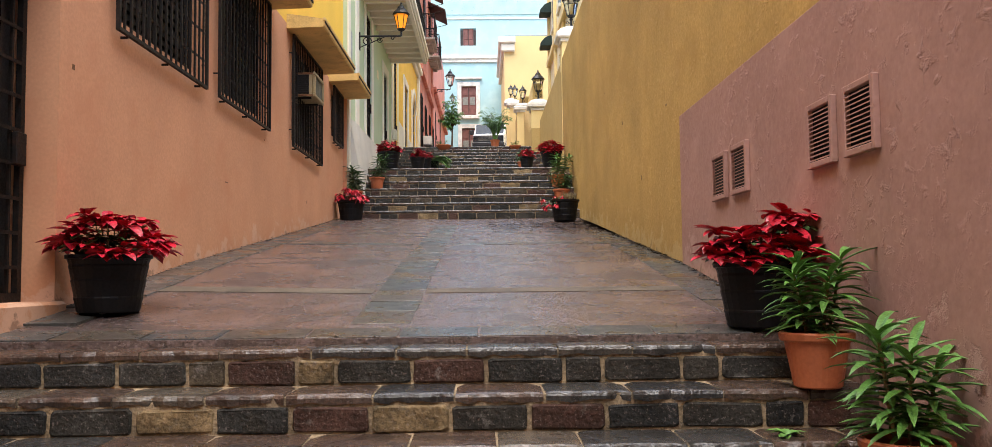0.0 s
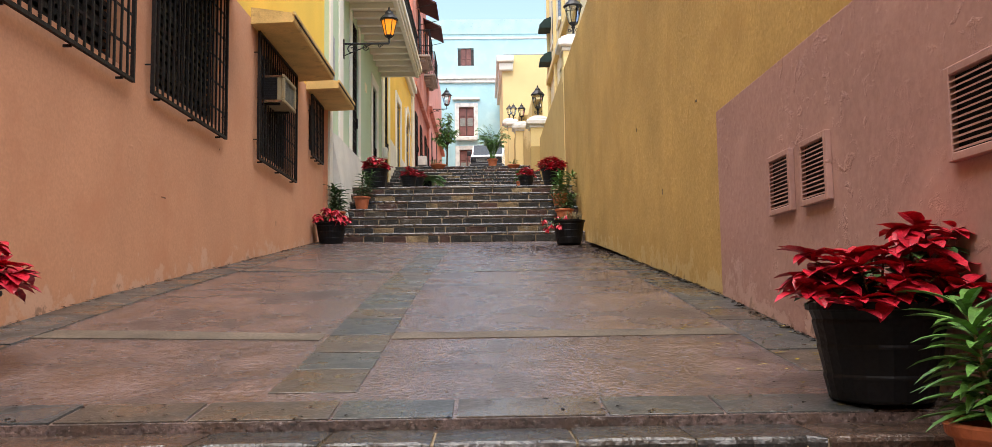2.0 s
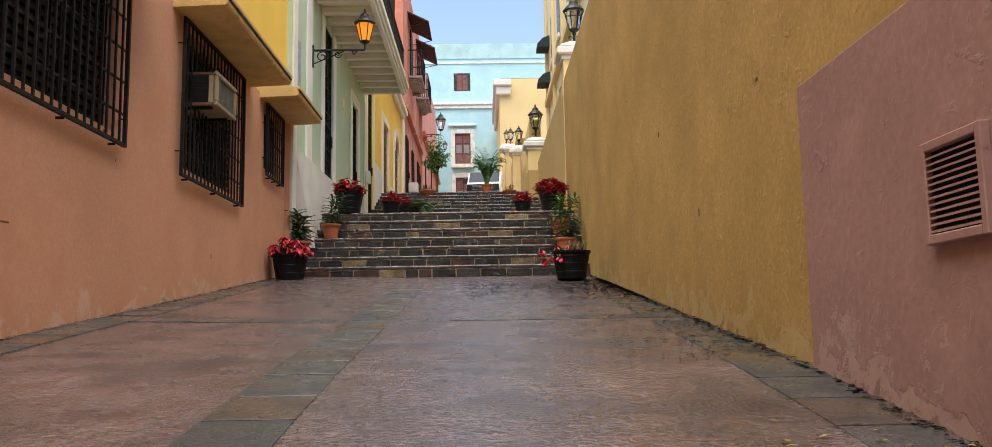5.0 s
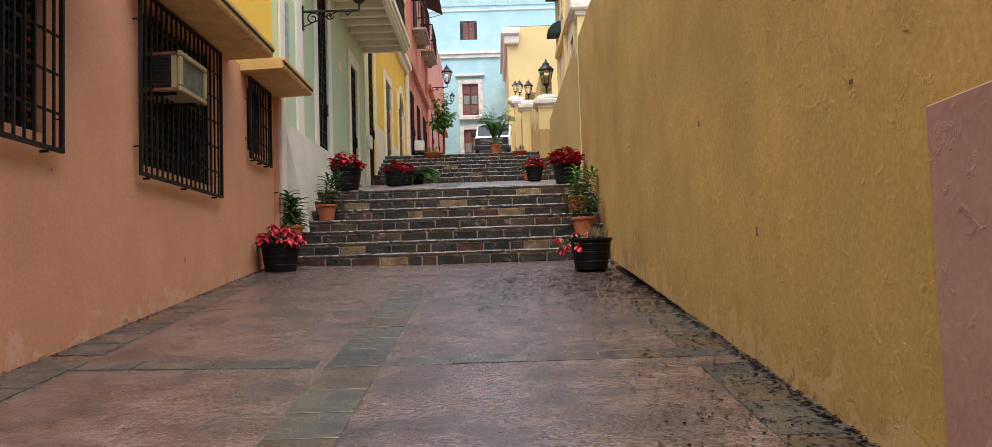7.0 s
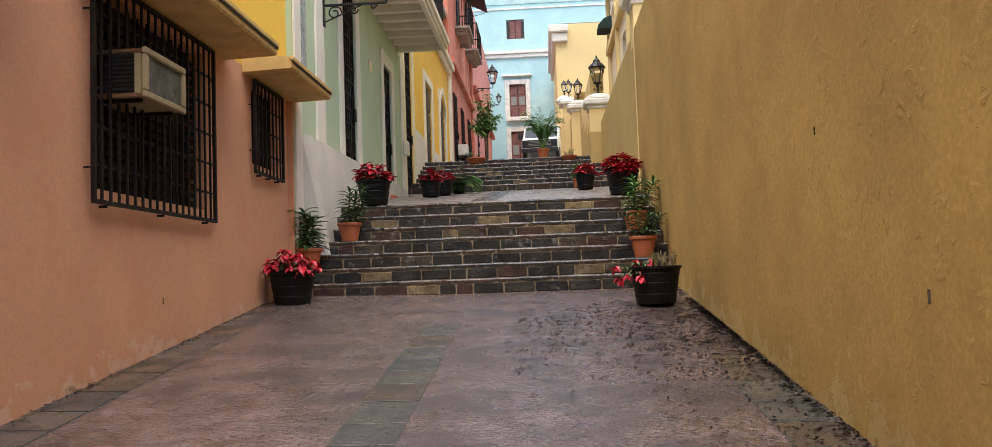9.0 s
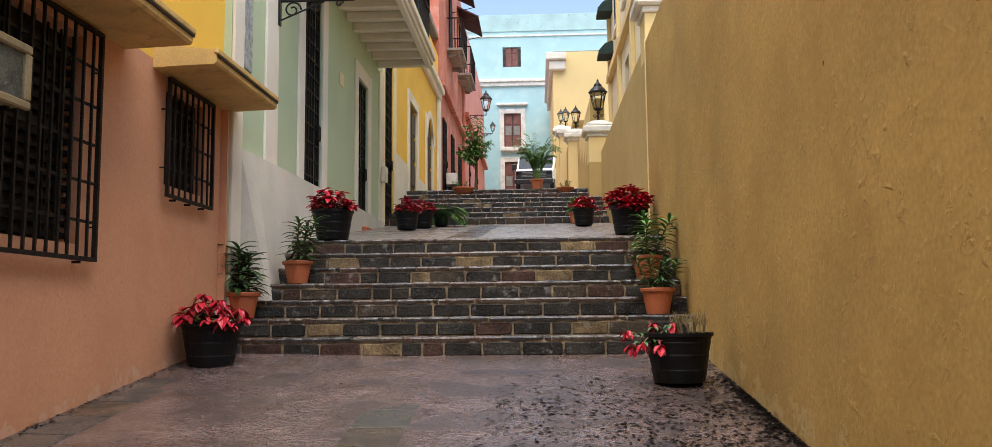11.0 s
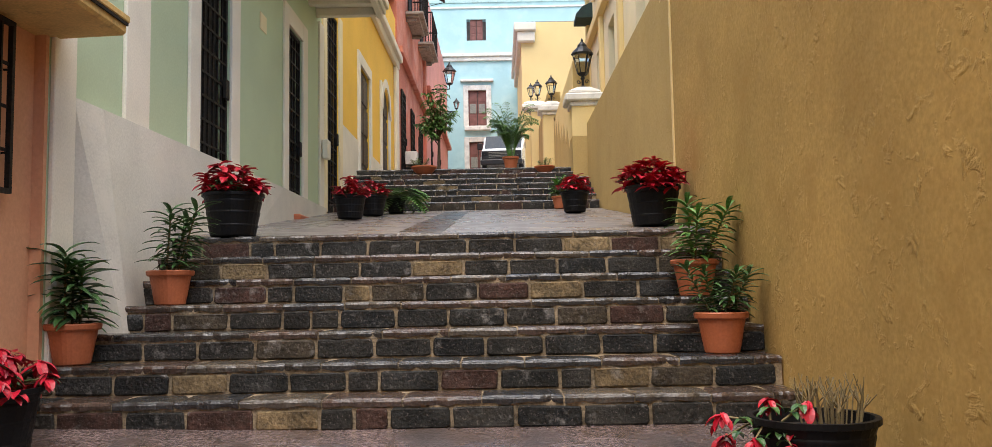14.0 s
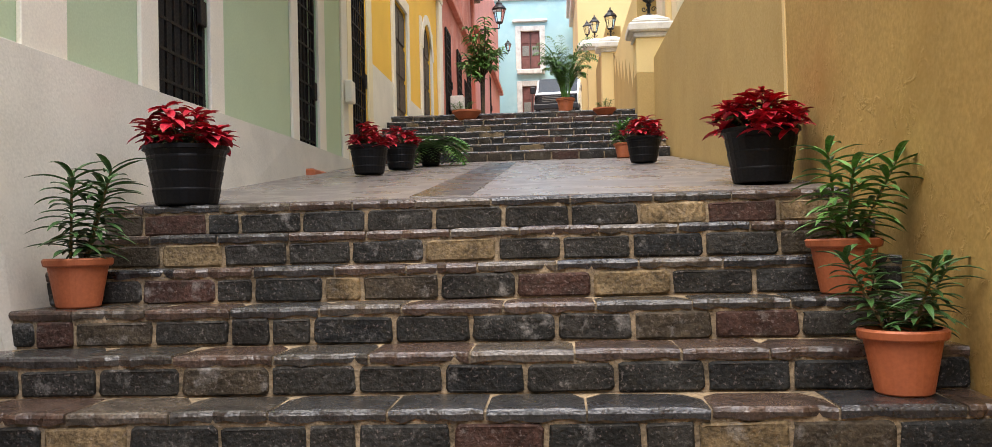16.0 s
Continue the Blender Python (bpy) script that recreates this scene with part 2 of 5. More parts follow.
CAR_PAINT = material("white_car_paint", (0.7, 0.72, 0.74), 0.25, vary=0.05, scale=2, bump=0.0, coat=0.5)
CAR_DARK = material("black_car_plastic", (0.012, 0.012, 0.014), 0.45, vary=0.2, scale=6, bump=0.0)
TYRE = material("tyre_rubber", (0.015, 0.015, 0.015), 0.8, vary=0.2, scale=20, bump=0.3)
DEBRIS = material("dead_leaves", (0.012, 0.009, 0.007), 0.9, vary=0.6, scale=40, bump=0.2, spec=0.1)
DEBRIS_YELLOW = material("fallen_yellow_leaf", (0.35, 0.26, 0.03), 0.7, vary=0.4, scale=30, bump=0.1)
PAPER = material("faded_poster", (0.4, 0.42, 0.4), 0.6, vary=0.5, scale=14, bump=0.0, tint=(0.12, 0.2, 0.3))


def glass_material(name, tint, rough=0.03):
    m = bpy.data.materials.new(name)
    m.use_nodes = True
    b = m.node_tree.nodes["Principled BSDF"]
    b.inputs["Base Color"].default_value = (*tint, 1)
    b.inputs["Roughness"].default_value = rough
    b.inputs["Transmission Weight"].default_value = 1.0
    b.inputs["IOR"].default_value = 1.2
    return m


def glow_material(name, colour, strength):
    m = bpy.data.materials.new(name)
    m.use_nodes = True
    b = m.node_tree.nodes["Principled BSDF"]
    b.inputs["Base Color"].default_value = (*colour, 1)
    b.inputs["Emission Color"].default_value = (*colour, 1)
    b.inputs["Emission Strength"].default_value = strength
    return m


GLASS = glass_material("lamp_glass", (0.85, 0.88, 0.9), 0.1)
CAR_GLASS = material("car_glass", (0.015, 0.028, 0.045), 0.25, vary=0.1, bump=0.0, spec=0.15)
AMBER = glow_material("lit_amber_glass", (0.9, 0.27, 0.012), 0.2)


# ---- mesh helpers ----
def box(bm, x0, x1, y0, y1, z0, z1, bevel=0.0):
    made = bmesh.ops.create_cube(bm, size=1)["verts"]
    for v in made:
        v.co = Vector(((x0 + x1) / 2 + v.co.x * (x1 - x0), (y0 + y1) / 2 + v.co.y * (y1 - y0), (z0 + z1) / 2 + v.co.z * (z1 - z0)))
    if bevel:
        edges = list({e for v in made for e in v.link_edges})
        bmesh.ops.bevel(bm, geom=edges, offset=bevel, segments=1, affect="EDGES", profile=0.5)


def rod(bm, a, b, r, sides=6, r2=None):
    a, b = Vector(a), Vector(b)
    d = b - a
    m = Matrix.Translation((a + b) / 2) @ d.to_track_quat("Z", "Y").to_matrix().to_4x4()
    bmesh.ops.create_cone(bm, cap_ends=True, segments=sides, radius1=r, radius2=r if r2 is None else r2, depth=d.length, matrix=m)


def lathe(bm, profile, sides=24, at=(0, 0, 0)):
    """Surface of revolution through (radius, height) pairs about z."""
    rings = []
    for r, z in profile:
        rings.append([bm.verts.new((at[0] + r * math.cos(6.2832 * i / sides), at[1] + r * math.sin(6.2832 * i / sides), at[2] + z)) for i in range(sides)])
    for a, b in zip(rings, rings[1:]):
        for i in range(sides):
            bm.faces.new((a[i], a[(i + 1) % sides], b[(i + 1) % sides], b[i]))
    bm.faces.new(list(reversed(rings[0])))
    bm.faces.new(rings[-1])


def prism(bm, points, axis, a, b):
    """A plane outline pushed along an axis from a to b. points: the two other coordinates in order."""
    def at(p, v):
        return {"x": (v, p[0], p[1]), "y": (p[0], v, p[1]), "z": (p[0], p[1], v)}[axis]
    lo, hi = [bm.verts.new(at(p, a)) for p in points], [bm.verts.new(at(p, b)) for p in points]
    bm.faces.new(lo)
    bm.faces.new(list(reversed(hi)))
    for i in range(len(points)):
        j = (i + 1) % len(points)
        bm.faces.new((lo[j], lo[i], hi[i], hi[j]))


def blade(bm, base, out, length, width, droop, steps=4, fold=0.12):
    """One leaf: a tapered, drooping, slightly folded strip."""
    out = Vector(out).normalized()
    side = out.cross(Vector((0, 0, 1)))
    side = side.normalized() if side.length > 1e-3 else Vector((1, 0, 0))
    p, d = Vector(base), out.copy()
    rows = []
    for i in range(steps + 1):
        f = i / steps
        w = width * (math.sin(math.pi * min(1, 0.12 + 0.88 * f)) ** 0.8 if f < 1 else 0.0)
        up = side.cross(d).normalized()
        rows.append((p + side * w / 2 + up * w * fold, p.copy(), p - side * w / 2 + up * w * fold))
        p = p + d * (length / steps)
        d = (d + Vector((0, 0, -droop / steps))).normalized()
    vs = [[bm.verts.new(q) for q in r] for r in rows[:-1]]
    tip = bm.verts.new(rows[-1][1])
    for a, b in zip(vs, vs[1:]):
        bm.faces.new((a[0], a[1], b[1], b[0]))
        bm.faces.new((a[1], a[2], b[2], b[1]))
    bm.faces.new((vs[-1][0], vs[-1][1], tip))
    bm.faces.new((vs[-1][1], vs[-1][2], tip))


def finish(name, bm, mat, smooth=False):
    bmesh.ops.recalc_face_normals(bm, faces=bm.faces)
    me = bpy.data.meshes.new(name)
    bm.to_mesh(me)
    bm.free()
    me.materials.append(mat)
    if smooth:
        me.polygons.foreach_set("use_smooth", [True] * len(me.polygons))
    return me


def part(name, bm, mat, parent=None, label="", smooth=False):
    ob = new(name, finish(name, bm, mat, smooth))
    if parent is not None:
        ob.parent = parent
    return tagged(ob, label)


def thing(name, m, label, category, group="", kind=""):
    ob = new(name)
    ob.matrix_world = m
    return tagged(ob, label, category, group, kind)


def boxes(name, mat, rows, parent=None, bevel=0.0, label=""):
    bm = bmesh.new()
    for r in rows:
        box(bm, *r, bevel)
    return part(name, bm, mat, parent, label)


def structure(name, mat, rows, label, category="wall", bevel=0.0):
    return tagged(boxes(name, mat, rows, None, bevel), label, category, kind="structure")


def side_wall(x0, x1, y0, y1, z0, z1, holes):
    """Boxes of a wall that runs along y, with holes (ya, yb, za, zb) through it, none overlapping in y."""
    rows, y = [], y0
    for ya, yb, za, zb in sorted(holes):
        if ya > y:
            rows.append((x0, x1, y, ya, z0, z1))
        if za > z0:
            rows.append((x0, x1, ya, yb, z0, za))
        if zb < z1:
            rows.append((x0, x1, ya, yb, zb, z1))
        y = yb
    if y < y1:
        rows.append((x0, x1, y, y1, z0, z1))
    return rows


# ---- ground ----
LEFT, RIGHT, FACE = -2.9, 1.94, -2.82


def fall(x, y=8.0):
    """Rise of the ramp towards the orange wall."""
    return 0.045 * min(1, max(0, (-0.9 - x) / 2.0)) * min(1, max(0, (y - 4.9) / 1.2))


def ground_height(y):
    rows = ((-40, 0), (2.75, 0), (4.55, 1.13), (6.1, 1.31), (8.3, 1.62), (17.12, 2.665), (19.2, 3.97), (27.0, 4.93), (29.52, 6.05), (62, 10.0), (200, 12))
    for (a, za), (b, zb) in zip(rows, rows[1:]):
        if y <= b:
            return za + (zb - za) * (y - a) / (b - a)


def ramp(name, mat, ys, x0, x1, label, category, thick=0.5, zs=None):
    bm = bmesh.new()
    zs = zs or [ground_height(y) for y in ys]
    outline = list(zip(ys, zs)) + [(ys[-1], zs[-1] - thick), (ys[0], zs[0] - thick)]
    prism(bm, outline, "x", x0, x1)
    return tagged(part(name, bm, mat), label, category, kind="structure")


bm = bmesh.new()
prism(bm, [(-400, -0.6), (60, -0.6), (120, -0.6), (600, -0.6), (600, -1.2), (-400, -1.2)], "x", -400, 400)
tagged(part("ground", bm, GREY_FLOOR), "bare grey ground under the town", "ground", kind="structure")
ramp("pavement_lower", GREY_FLOOR, [-70, 2.75], -40, 40, "grey concrete pavement at the foot of the steps", "pavement")
bm = bmesh.new()
stations, ends = [4.84, 6.1, 8.3, 12.7, 17.14], [-3.0, -0.9, RIGHT]
tops = [[bm.verts.new((x, y, ground_height(y) + fall(x, y))) for x in ends] for y in stations]
lows = [[bm.verts.new((x, y, ground_height(y) - 0.5)) for x in ends] for y in stations]
for a, b, c, d in zip(tops, tops[1:], lows, lows[1:]):
    for i in range(2):
        bm.faces.new((a[i], a[i + 1], b[i + 1], b[i]))
        bm.faces.new((c[i], d[i], d[i + 1], c[i + 1]))
    for i in (0, 2):
        bm.faces.new((a[i], b[i], d[i], c[i]))
for a, c in ((tops[0], lows[0]), (tops[-1], lows[-1])):
    for i in range(2):
        bm.faces.new((a[i], a[i + 1], c[i + 1], c[i]))
slab = tagged(part("pavement_ramp", bm, PINK_FLOOR), "damp pink concrete ramp with slate paving strips", "pavement", kind="structure")
upper = ramp("pavement_landing", GREY_FLOOR, [19.42, 23, 27.02], -3.0, RIGHT, "damp pale concrete landing between the flights", "pavement")
ramp("road", GREY_FLOOR, [29.8, 40, 52, 62, 75], -8, 14, "grey sloping street above the steps", "road")

# ---- right-hand walls ----
MAUVE_END = 8.22
yellow_wall = structure("wall_east", YELLOW, [(RIGHT, RIGHT + 0.35, -9, 20.55, -0.6, 6.8)],
                        "tall mustard yellow stucco wall, stained near its foot")
structure("wall_plinth", MAUVE, [(RIGHT - 0.025, RIGHT - 0.001, -9, MAUVE_END, -0.6, 3.05)], "mauve painted lower stucco of the yellow wall", bevel=0.006)
# Same wall continued; the paler colour paints in the stronger light up here.
structure("wall_east_upper", YELLOW_PALE, [(RIGHT + 0.02, RIGHT + 0.35, 20.55, 29.0, -0.6, 6.85)], "yellow stucco wall beside the landing, brighter light painted into its colour")
# Added out of view to cut the sky light on the lower risers.
structure("wall_south", PALE, [(-11, 14, -9.6, -9.3, -0.6, 8.5)], "unseen plain cream wall, added to block sky light from the steps")
structure("trim_strip", CREAM, [(RIGHT - 0.012, RIGHT + 0.02, 20.5, 20.56, 4.0, 6.84)], "narrow raised yellow strip on the wall", "trim")

# ---- orange building ----
ORANGE_TOP = 5.3
WINDOWS = [(6.57, 8.71, 3.46, 5.19), (9.11, 11.29, 3.47, 5.19), (12.66, 14.94, 3.48, 5.19), (16.1, 17.15, 4.12, 5.19)]
holes = [(a + 0.07 * (b - a), b - 0.14, c + 0.12, d - 0.06) for a, b, c, d in WINDOWS]
structure("wall_west_lower", ORANGE, side_wall(LEFT - 0.35, LEFT, -9, 17.54, -0.6, ORANGE_TOP, [(4.5, 5.8, 1.36, 3.9)] + holes),
          "orange stucco house wall, scuffed along its foot")
structure("wall_west_upper", YELLOW_BRIGHT, [(LEFT - 0.35, LEFT, -9, 17.54, ORANGE_TOP, 9.4)], "bright yellow stucco upper wall of the orange house")
# One black sheet in place of rooms; their darkness is in its colour.
structure("wall_back_room", DARK, [(LEFT - 0.62, LEFT - 0.58, -8.6, 17.5, -0.6, 9.0)], "near-black sheet for the unlit rooms behind the barred windows")
structure("wall_return", ORANGE, [(LEFT - 0.05, FACE - 0.004, 17.5, 17.54, 2.0, 5.3)], "narrow orange return where the houses meet")
structure("door_sill", ORANGE, [(LEFT - 0.4, LEFT + 0.06, 4.4, 5.86, 1.0, 1.37)], "low orange door sill beside the steps", "trim", 0.02)


def barred_window(y0, y1, z0, z1, label):
    """Projecting iron cage over a dark louvred window; bars are parts."""
    top = thing("window_grille", pose(LEFT, (y0 + y1) / 2, z0), label, "window grille", "barred windows of the orange house")
    w, h = (y1 - y0) / 2, z1 - z0
    near, far = -w + 0.14 * w, w - 0.14
    boxes("sash", LOUVRE, [(-0.16, -0.14, near, far, 0.12, h - 0.06)], top)
    rows = []
    z = 0.16
    while z < h - 0.12:
        rows.append((-0.14, -0.10, near, far, z, z + 0.045))
        z += 0.085
    for q in rows:
        boxes("louvre", LOUVRE, [q], top)
    for i in range(13):
        y = near + i * (far - near - 0.015) / 12
        boxes("inner_bar", IRON, [(-0.09, -0.075, y, y + 0.015, 0.12, h - 0.06)], top)
    boxes("frame", IRON, [(0.045, 0.077, -w, w, 0, 0.03), (0.045, 0.077, -w, w, h - 0.03, h), (0.045, 0.077, -w, -w + 0.03, 0.03, h - 0.03), (0.045, 0.077, w - 0.03, w, 0.03, h - 0.03)], top)
    n = max(8, round(2 * w / 0.125))
    for i in range(1, n):
        y = -w + 2 * w * i / n
        boxes("bar", IRON, [(0.052, 0.07, y - 0.009, y + 0.009, 0.03, h - 0.03)], top)
    k = max(4, round(h / 0.27))
    for i in range(1, k):
        boxes("cross_bar", IRON, [(0.044, 0.052, -w + 0.03, w - 0.03, h * i / k - 0.011, h * i / k + 0.011)], top)
    for y in (-w + 0.2, 0, w - 0.2):
        boxes("fixing", IRON, [(-0.02, 0.06, y - 0.008, y + 0.008, -0.02, -0.001)], top)
    for z in (0.25, h - 0.3):
        for y in (-w - 0.018, w + 0.002):
            boxes("fixing", IRON, [(-0.02, 0.06, y, y + 0.012, z, z + 0.012)], top)


for i, (a, b, c, d) in enumerate(WINDOWS):
    barred_window(a, b, c, d, "black iron cage over a %s dark louvred window" % ("small" if i == 3 else "large"))


def canopy(y0, y1, label):
    top = thing("window_canopy", pose(LEFT, y0, 5.24), label, "canopy", "canopies of the orange house")
    w = y1 - y0
    bm = bmesh.new()
    prism(bm, [(0, -0.02), (0.54, 0.0), (0.56, 0.02), (0.56, 0.12), (0, 0.2)], "y", 0, w)
    part("slab", bm, YELLOW_TRIM, top)
    boxes("edge", YELLOW_TRIM, [(0.54, 0.58, -0.02, w + 0.02, 0.085, 0.135)], top, 0.008, "chipped, blackened edge")
    boxes("drip", IRON, [(0.565, 0.576, 0.0, w, 0.062, 0.083)], top, 0.0, "black weathered streak along the edge")


canopy(8.85, 11.6, "weathered yellow concrete canopy over a barred window")
canopy(12.47, 15.39, "weathered yellow concrete canopy with blackened edge")
canopy(15.9, 17.6, "small weathered yellow concrete canopy over a window")


def air_conditioner():
    top = thing("air_conditioner", pose(LEFT - 0.1, 13.27, 4.3), "old rusty beige window air conditioner jutting through iron bars", "air conditioner")
    boxes("case", BEIGE, [(-0.1, 0.4, -0.34, 0.34, 0, 0.36)], top, 0.012)
    boxes("side_louvre", DARK, [(0.0, 0.34, -0.346, -0.341, 0.03, 0.33)], top, 0, "black side vent")
    for i in range(9):
        boxes("side_slat", LOUVRE, [(0.0, 0.34, -0.352, -0.347, 0.04 + i * 0.032, 0.055 + i * 0.032)], top)
    boxes("front", BEIGE, [(0.401, 0.44, -0.36, 0.36, -0.012, 0.04), (0.401, 0.44, -0.36, 0.36, 0.32, 0.375), (0.401, 0.44, -0.36, -0.3, 0.041, 0.319), (0.401, 0.44, 0.3, 0.36, 0.041, 0.319)], top, 0.01)
    boxes("filter", FILTER, [(0.401, 0.415, -0.299, 0.299, 0.042, 0.318)], top, 0, "dirty dark filter with pale torn patches")
    for z in (-0.004, 0.336):
        boxes("rim", RUST, [(-0.05, 0.4, -0.35, -0.341, z, z + 0.026)], top, 0, "rusted case edge")
    for a in (-0.28, 0.25):
        boxes("bracket", IRON, [(0.0, 0.36, a, a + 0.03, -0.03, -0.002)], top)


air_conditioner()


def iron_gate(x, y0, y1, z0, z1, label, arch=False, mat_back=DARK, setback=0.12, proud=0.0):
    """Barred door in a facade along y: a dark leaf, a frame, bars and rails."""
    top = thing("iron_gate", pose(x, (y0 + y1) / 2, z0), label, "gate")
    w, h = (y1 - y0) / 2, z1 - z0
    boxes("leaf", mat_back, [(-setback - 0.05, -setback, -w, w, 0, h)], top)
    boxes("frame", IRON, [(-0.06 + proud, -0.02 + proud, -w, -w + 0.05, 0, h), (-0.06 + proud, -0.02 + proud, w - 0.05, w, 0, h), (-0.06 + proud, -0.02 + proud, -w + 0.05, w - 0.05, h - 0.05, h),
                          (-0.06 + proud, -0.02 + proud, -w + 0.05, w - 0.05, 0, 0.06)], top)
    n = max(4, round(2 * w / 0.14))
    for i in range(1, n):
        y = -w + 2 * w * i / n
        boxes("bar", IRON, [(-0.05 + proud, -0.03 + proud, y - 0.011, y + 0.011, 0.06, h - 0.05)], top)
    k = max(5, round(h / 0.24))
    for i in range(1, k):
        boxes("rail", IRON, [(-0.03 + proud, -0.018 + proud, -w + 0.05, w - 0.05, h * i / k - 0.012, h * i / k + 0.012)], top)
    boxes("lock", IRON, [(-0.02 + proud, 0.02 + proud, w - 0.16, w - 0.04, h * 0.36, h * 0.36 + 0.22)], top, 0.006)
    return top


iron_gate(LEFT - 0.2, 4.5, 5.79, 1.37, 3.9, "tall black iron gate in the orange wall")

# ---- masses behind the fronts ----
ROOF = material("grey_roof", (0.25, 0.23, 0.21), 0.9, vary=0.25, scale=1.0, bump=0.3)
structure("roof", ROOF, [(-11, LEFT - 0.001, -9, 17.54, 9.401, 9.6)], "flat grey roof of the orange house", "roof")
structure("wall_orange_rear", ORANGE, [(-11, -10.7, -9, 17.5, -0.6, 9.4), (-10.7, LEFT - 0.64, -9, -8.7, -0.6, 9.4)], "plain orange rear walls of the house")
structure("roof", ROOF, [(-11, FACE - 0.001, 17.6, 36.6, 12.21, 12.4)], "flat grey roof of the green and yellow houses", "roof")
structure("wall_green_rear", GREEN, [(-11, -10.7, 17.6, 60, 2, 12.2), (-10.7, FACE - 0.62, 17.6, 17.8, 9.6, 12.2)], "plain rear walls of the houses")
structure("roof", ROOF, [(-11, -3.1, 36.6, 60, 16.51, 16.7)], "flat grey roof of the red houses", "roof")
structure("terrace", ROOF, [(RIGHT + 0.351, 14, -9, 20.5, -0.6, 5.6)], "raised terrace behind the yellow wall", "terrace")
structure("roof", ROOF, [(3.1, 14, 20.6, 38.5, 20.01, 20.2)], "flat grey roof of the hotel", "roof")
structure("wall_hotel_rear", PALE, [(13.7, 14, 20.8, 38.1, 4, 20), (9, 13.7, 38.1, 38.5, 4, 20), (9, 13.7, 20.6, 20.8, 4, 20)], "plain cream rear walls of the hotel")
structure("roof", ROOF, [(1.4, 12, 52.2, 61.5, 16.41, 16.5)], "flat grey roof of the yellow house", "roof")
structure("roof", ROOF, [(-9, 9, 62.5, 75, 21.2, 21.4)], "flat grey roof of the blue house", "roof")

# ---- green house ----
G_TOP = 12.2
DOOR_A, DOOR_B, DOOR_C = (20.3, 21.28, 4.2, 8.0), (23.85, 24.72, 4.55, 7.35), (26.5, 27.65, 4.9, 8.6)
structure("wall_green_house", GREEN, side_wall(FACE - 0.3, FACE, 17.54, 26.2, 2.2, G_TOP, [DOOR_A, DOOR_B]), "sage green stucco house front", "wall")
structure("wall_green_back", DARK, [(FACE - 0.6, FACE - 0.55, 17.34, 37, 2.2, 10.4)], "near-black sheet for the unlit rooms behind the gates")
TRIM = [(17.55, 17.84, 2.6), (18.62, 19.08, 4.8), (20.02, 20.3, 4.7), (21.28, 21.58, 4.7), (23.6, 23.85, 4.55), (24.72, 25.02, 4.6), (25.92, 26.24, 4.7)]
for a, b, z in TRIM:
    zt = 7.62 if a in (23.6, 24.72) else 8.06
    structure("trim", WHITE, [(FACE + 0.001, FACE + 0.035, a, b, z, zt)], "off-white painted upright band on the green house", "trim", 0.006)
structure("trim", WHITE, [(FACE + 0.001, FACE + 0.035, 23.85, 24.72, 7.35, 7.62)], "off-white painted lintel band", "trim", 0.006)
iron_gate(FACE, *DOOR_A[:2], 4.3, 8.0, "tall black iron gate between off-white bands")
iron_gate(FACE, *DOOR_B, "black iron gate with a lock plate in the green house")
bm = bmesh.new()
low = [(-2.44, 18.14), (-2.62, 23.4), (-2.76, 26.2)]
top_pts, bot_pts = [], []
for x, y in low:
    zt = 4.86 if y < 23 else 4.93
    bot_pts.append((x, y, 2.7))
    top_pts.append((-2.74, y, zt))
quads = [bm.verts.new(p) for p in bot_pts + top_pts] + [bm.verts.new((FACE + 0.002, max(y - 0.28, 17.86) if y < 19 else y, zt)) for (x, y), zt in zip(low, (4.89, 4.95, 4.95))] + [bm.verts.new((FACE + 0.002, max(y - 0.28, 17.86) if y < 19 else y, 2.7)) for x, y in low]
for i in range(2):
    for a in (0, 3, 6):
        bm.faces.new((quads[a + i], quads[a + i + 1], quads[(a + 4 + i) % 12], quads[(a + 3 + i) % 12]))
bm.faces.new((quads[0], quads[3], quads[6], quads[9]))
bm.faces.new((quads[2], quads[5], quads[8], quads[11]))
base = tagged(part("wall_plinth", bm, PLINTH), "sloping off-white battered plinth of the green house", "wall", kind="structure")
structure("door_step", TERRA, [(FACE + 0.03, FACE + 0.2, 23.85, 24.72, 4.3, 4.62)], "worn terracotta threshold", "trim", 0.02)
tagged(boxes("street_plaque", PALE, [(0, 0.015, -0.14, 0.14, -0.11, 0.11)], None, 0.004), "small pale plaque on the green wall", "plaque").matrix_world = pose(FACE, 22.6, 6.95)
tagged(boxes("poster", PAPER, [(0, 0.02, -0.13, 0.13, -0.5, 0.5)], None, 0.004), "faded blue and grey poster panel on the green wall", "poster").matrix_world = pose(FACE, 18.02, 6.3)


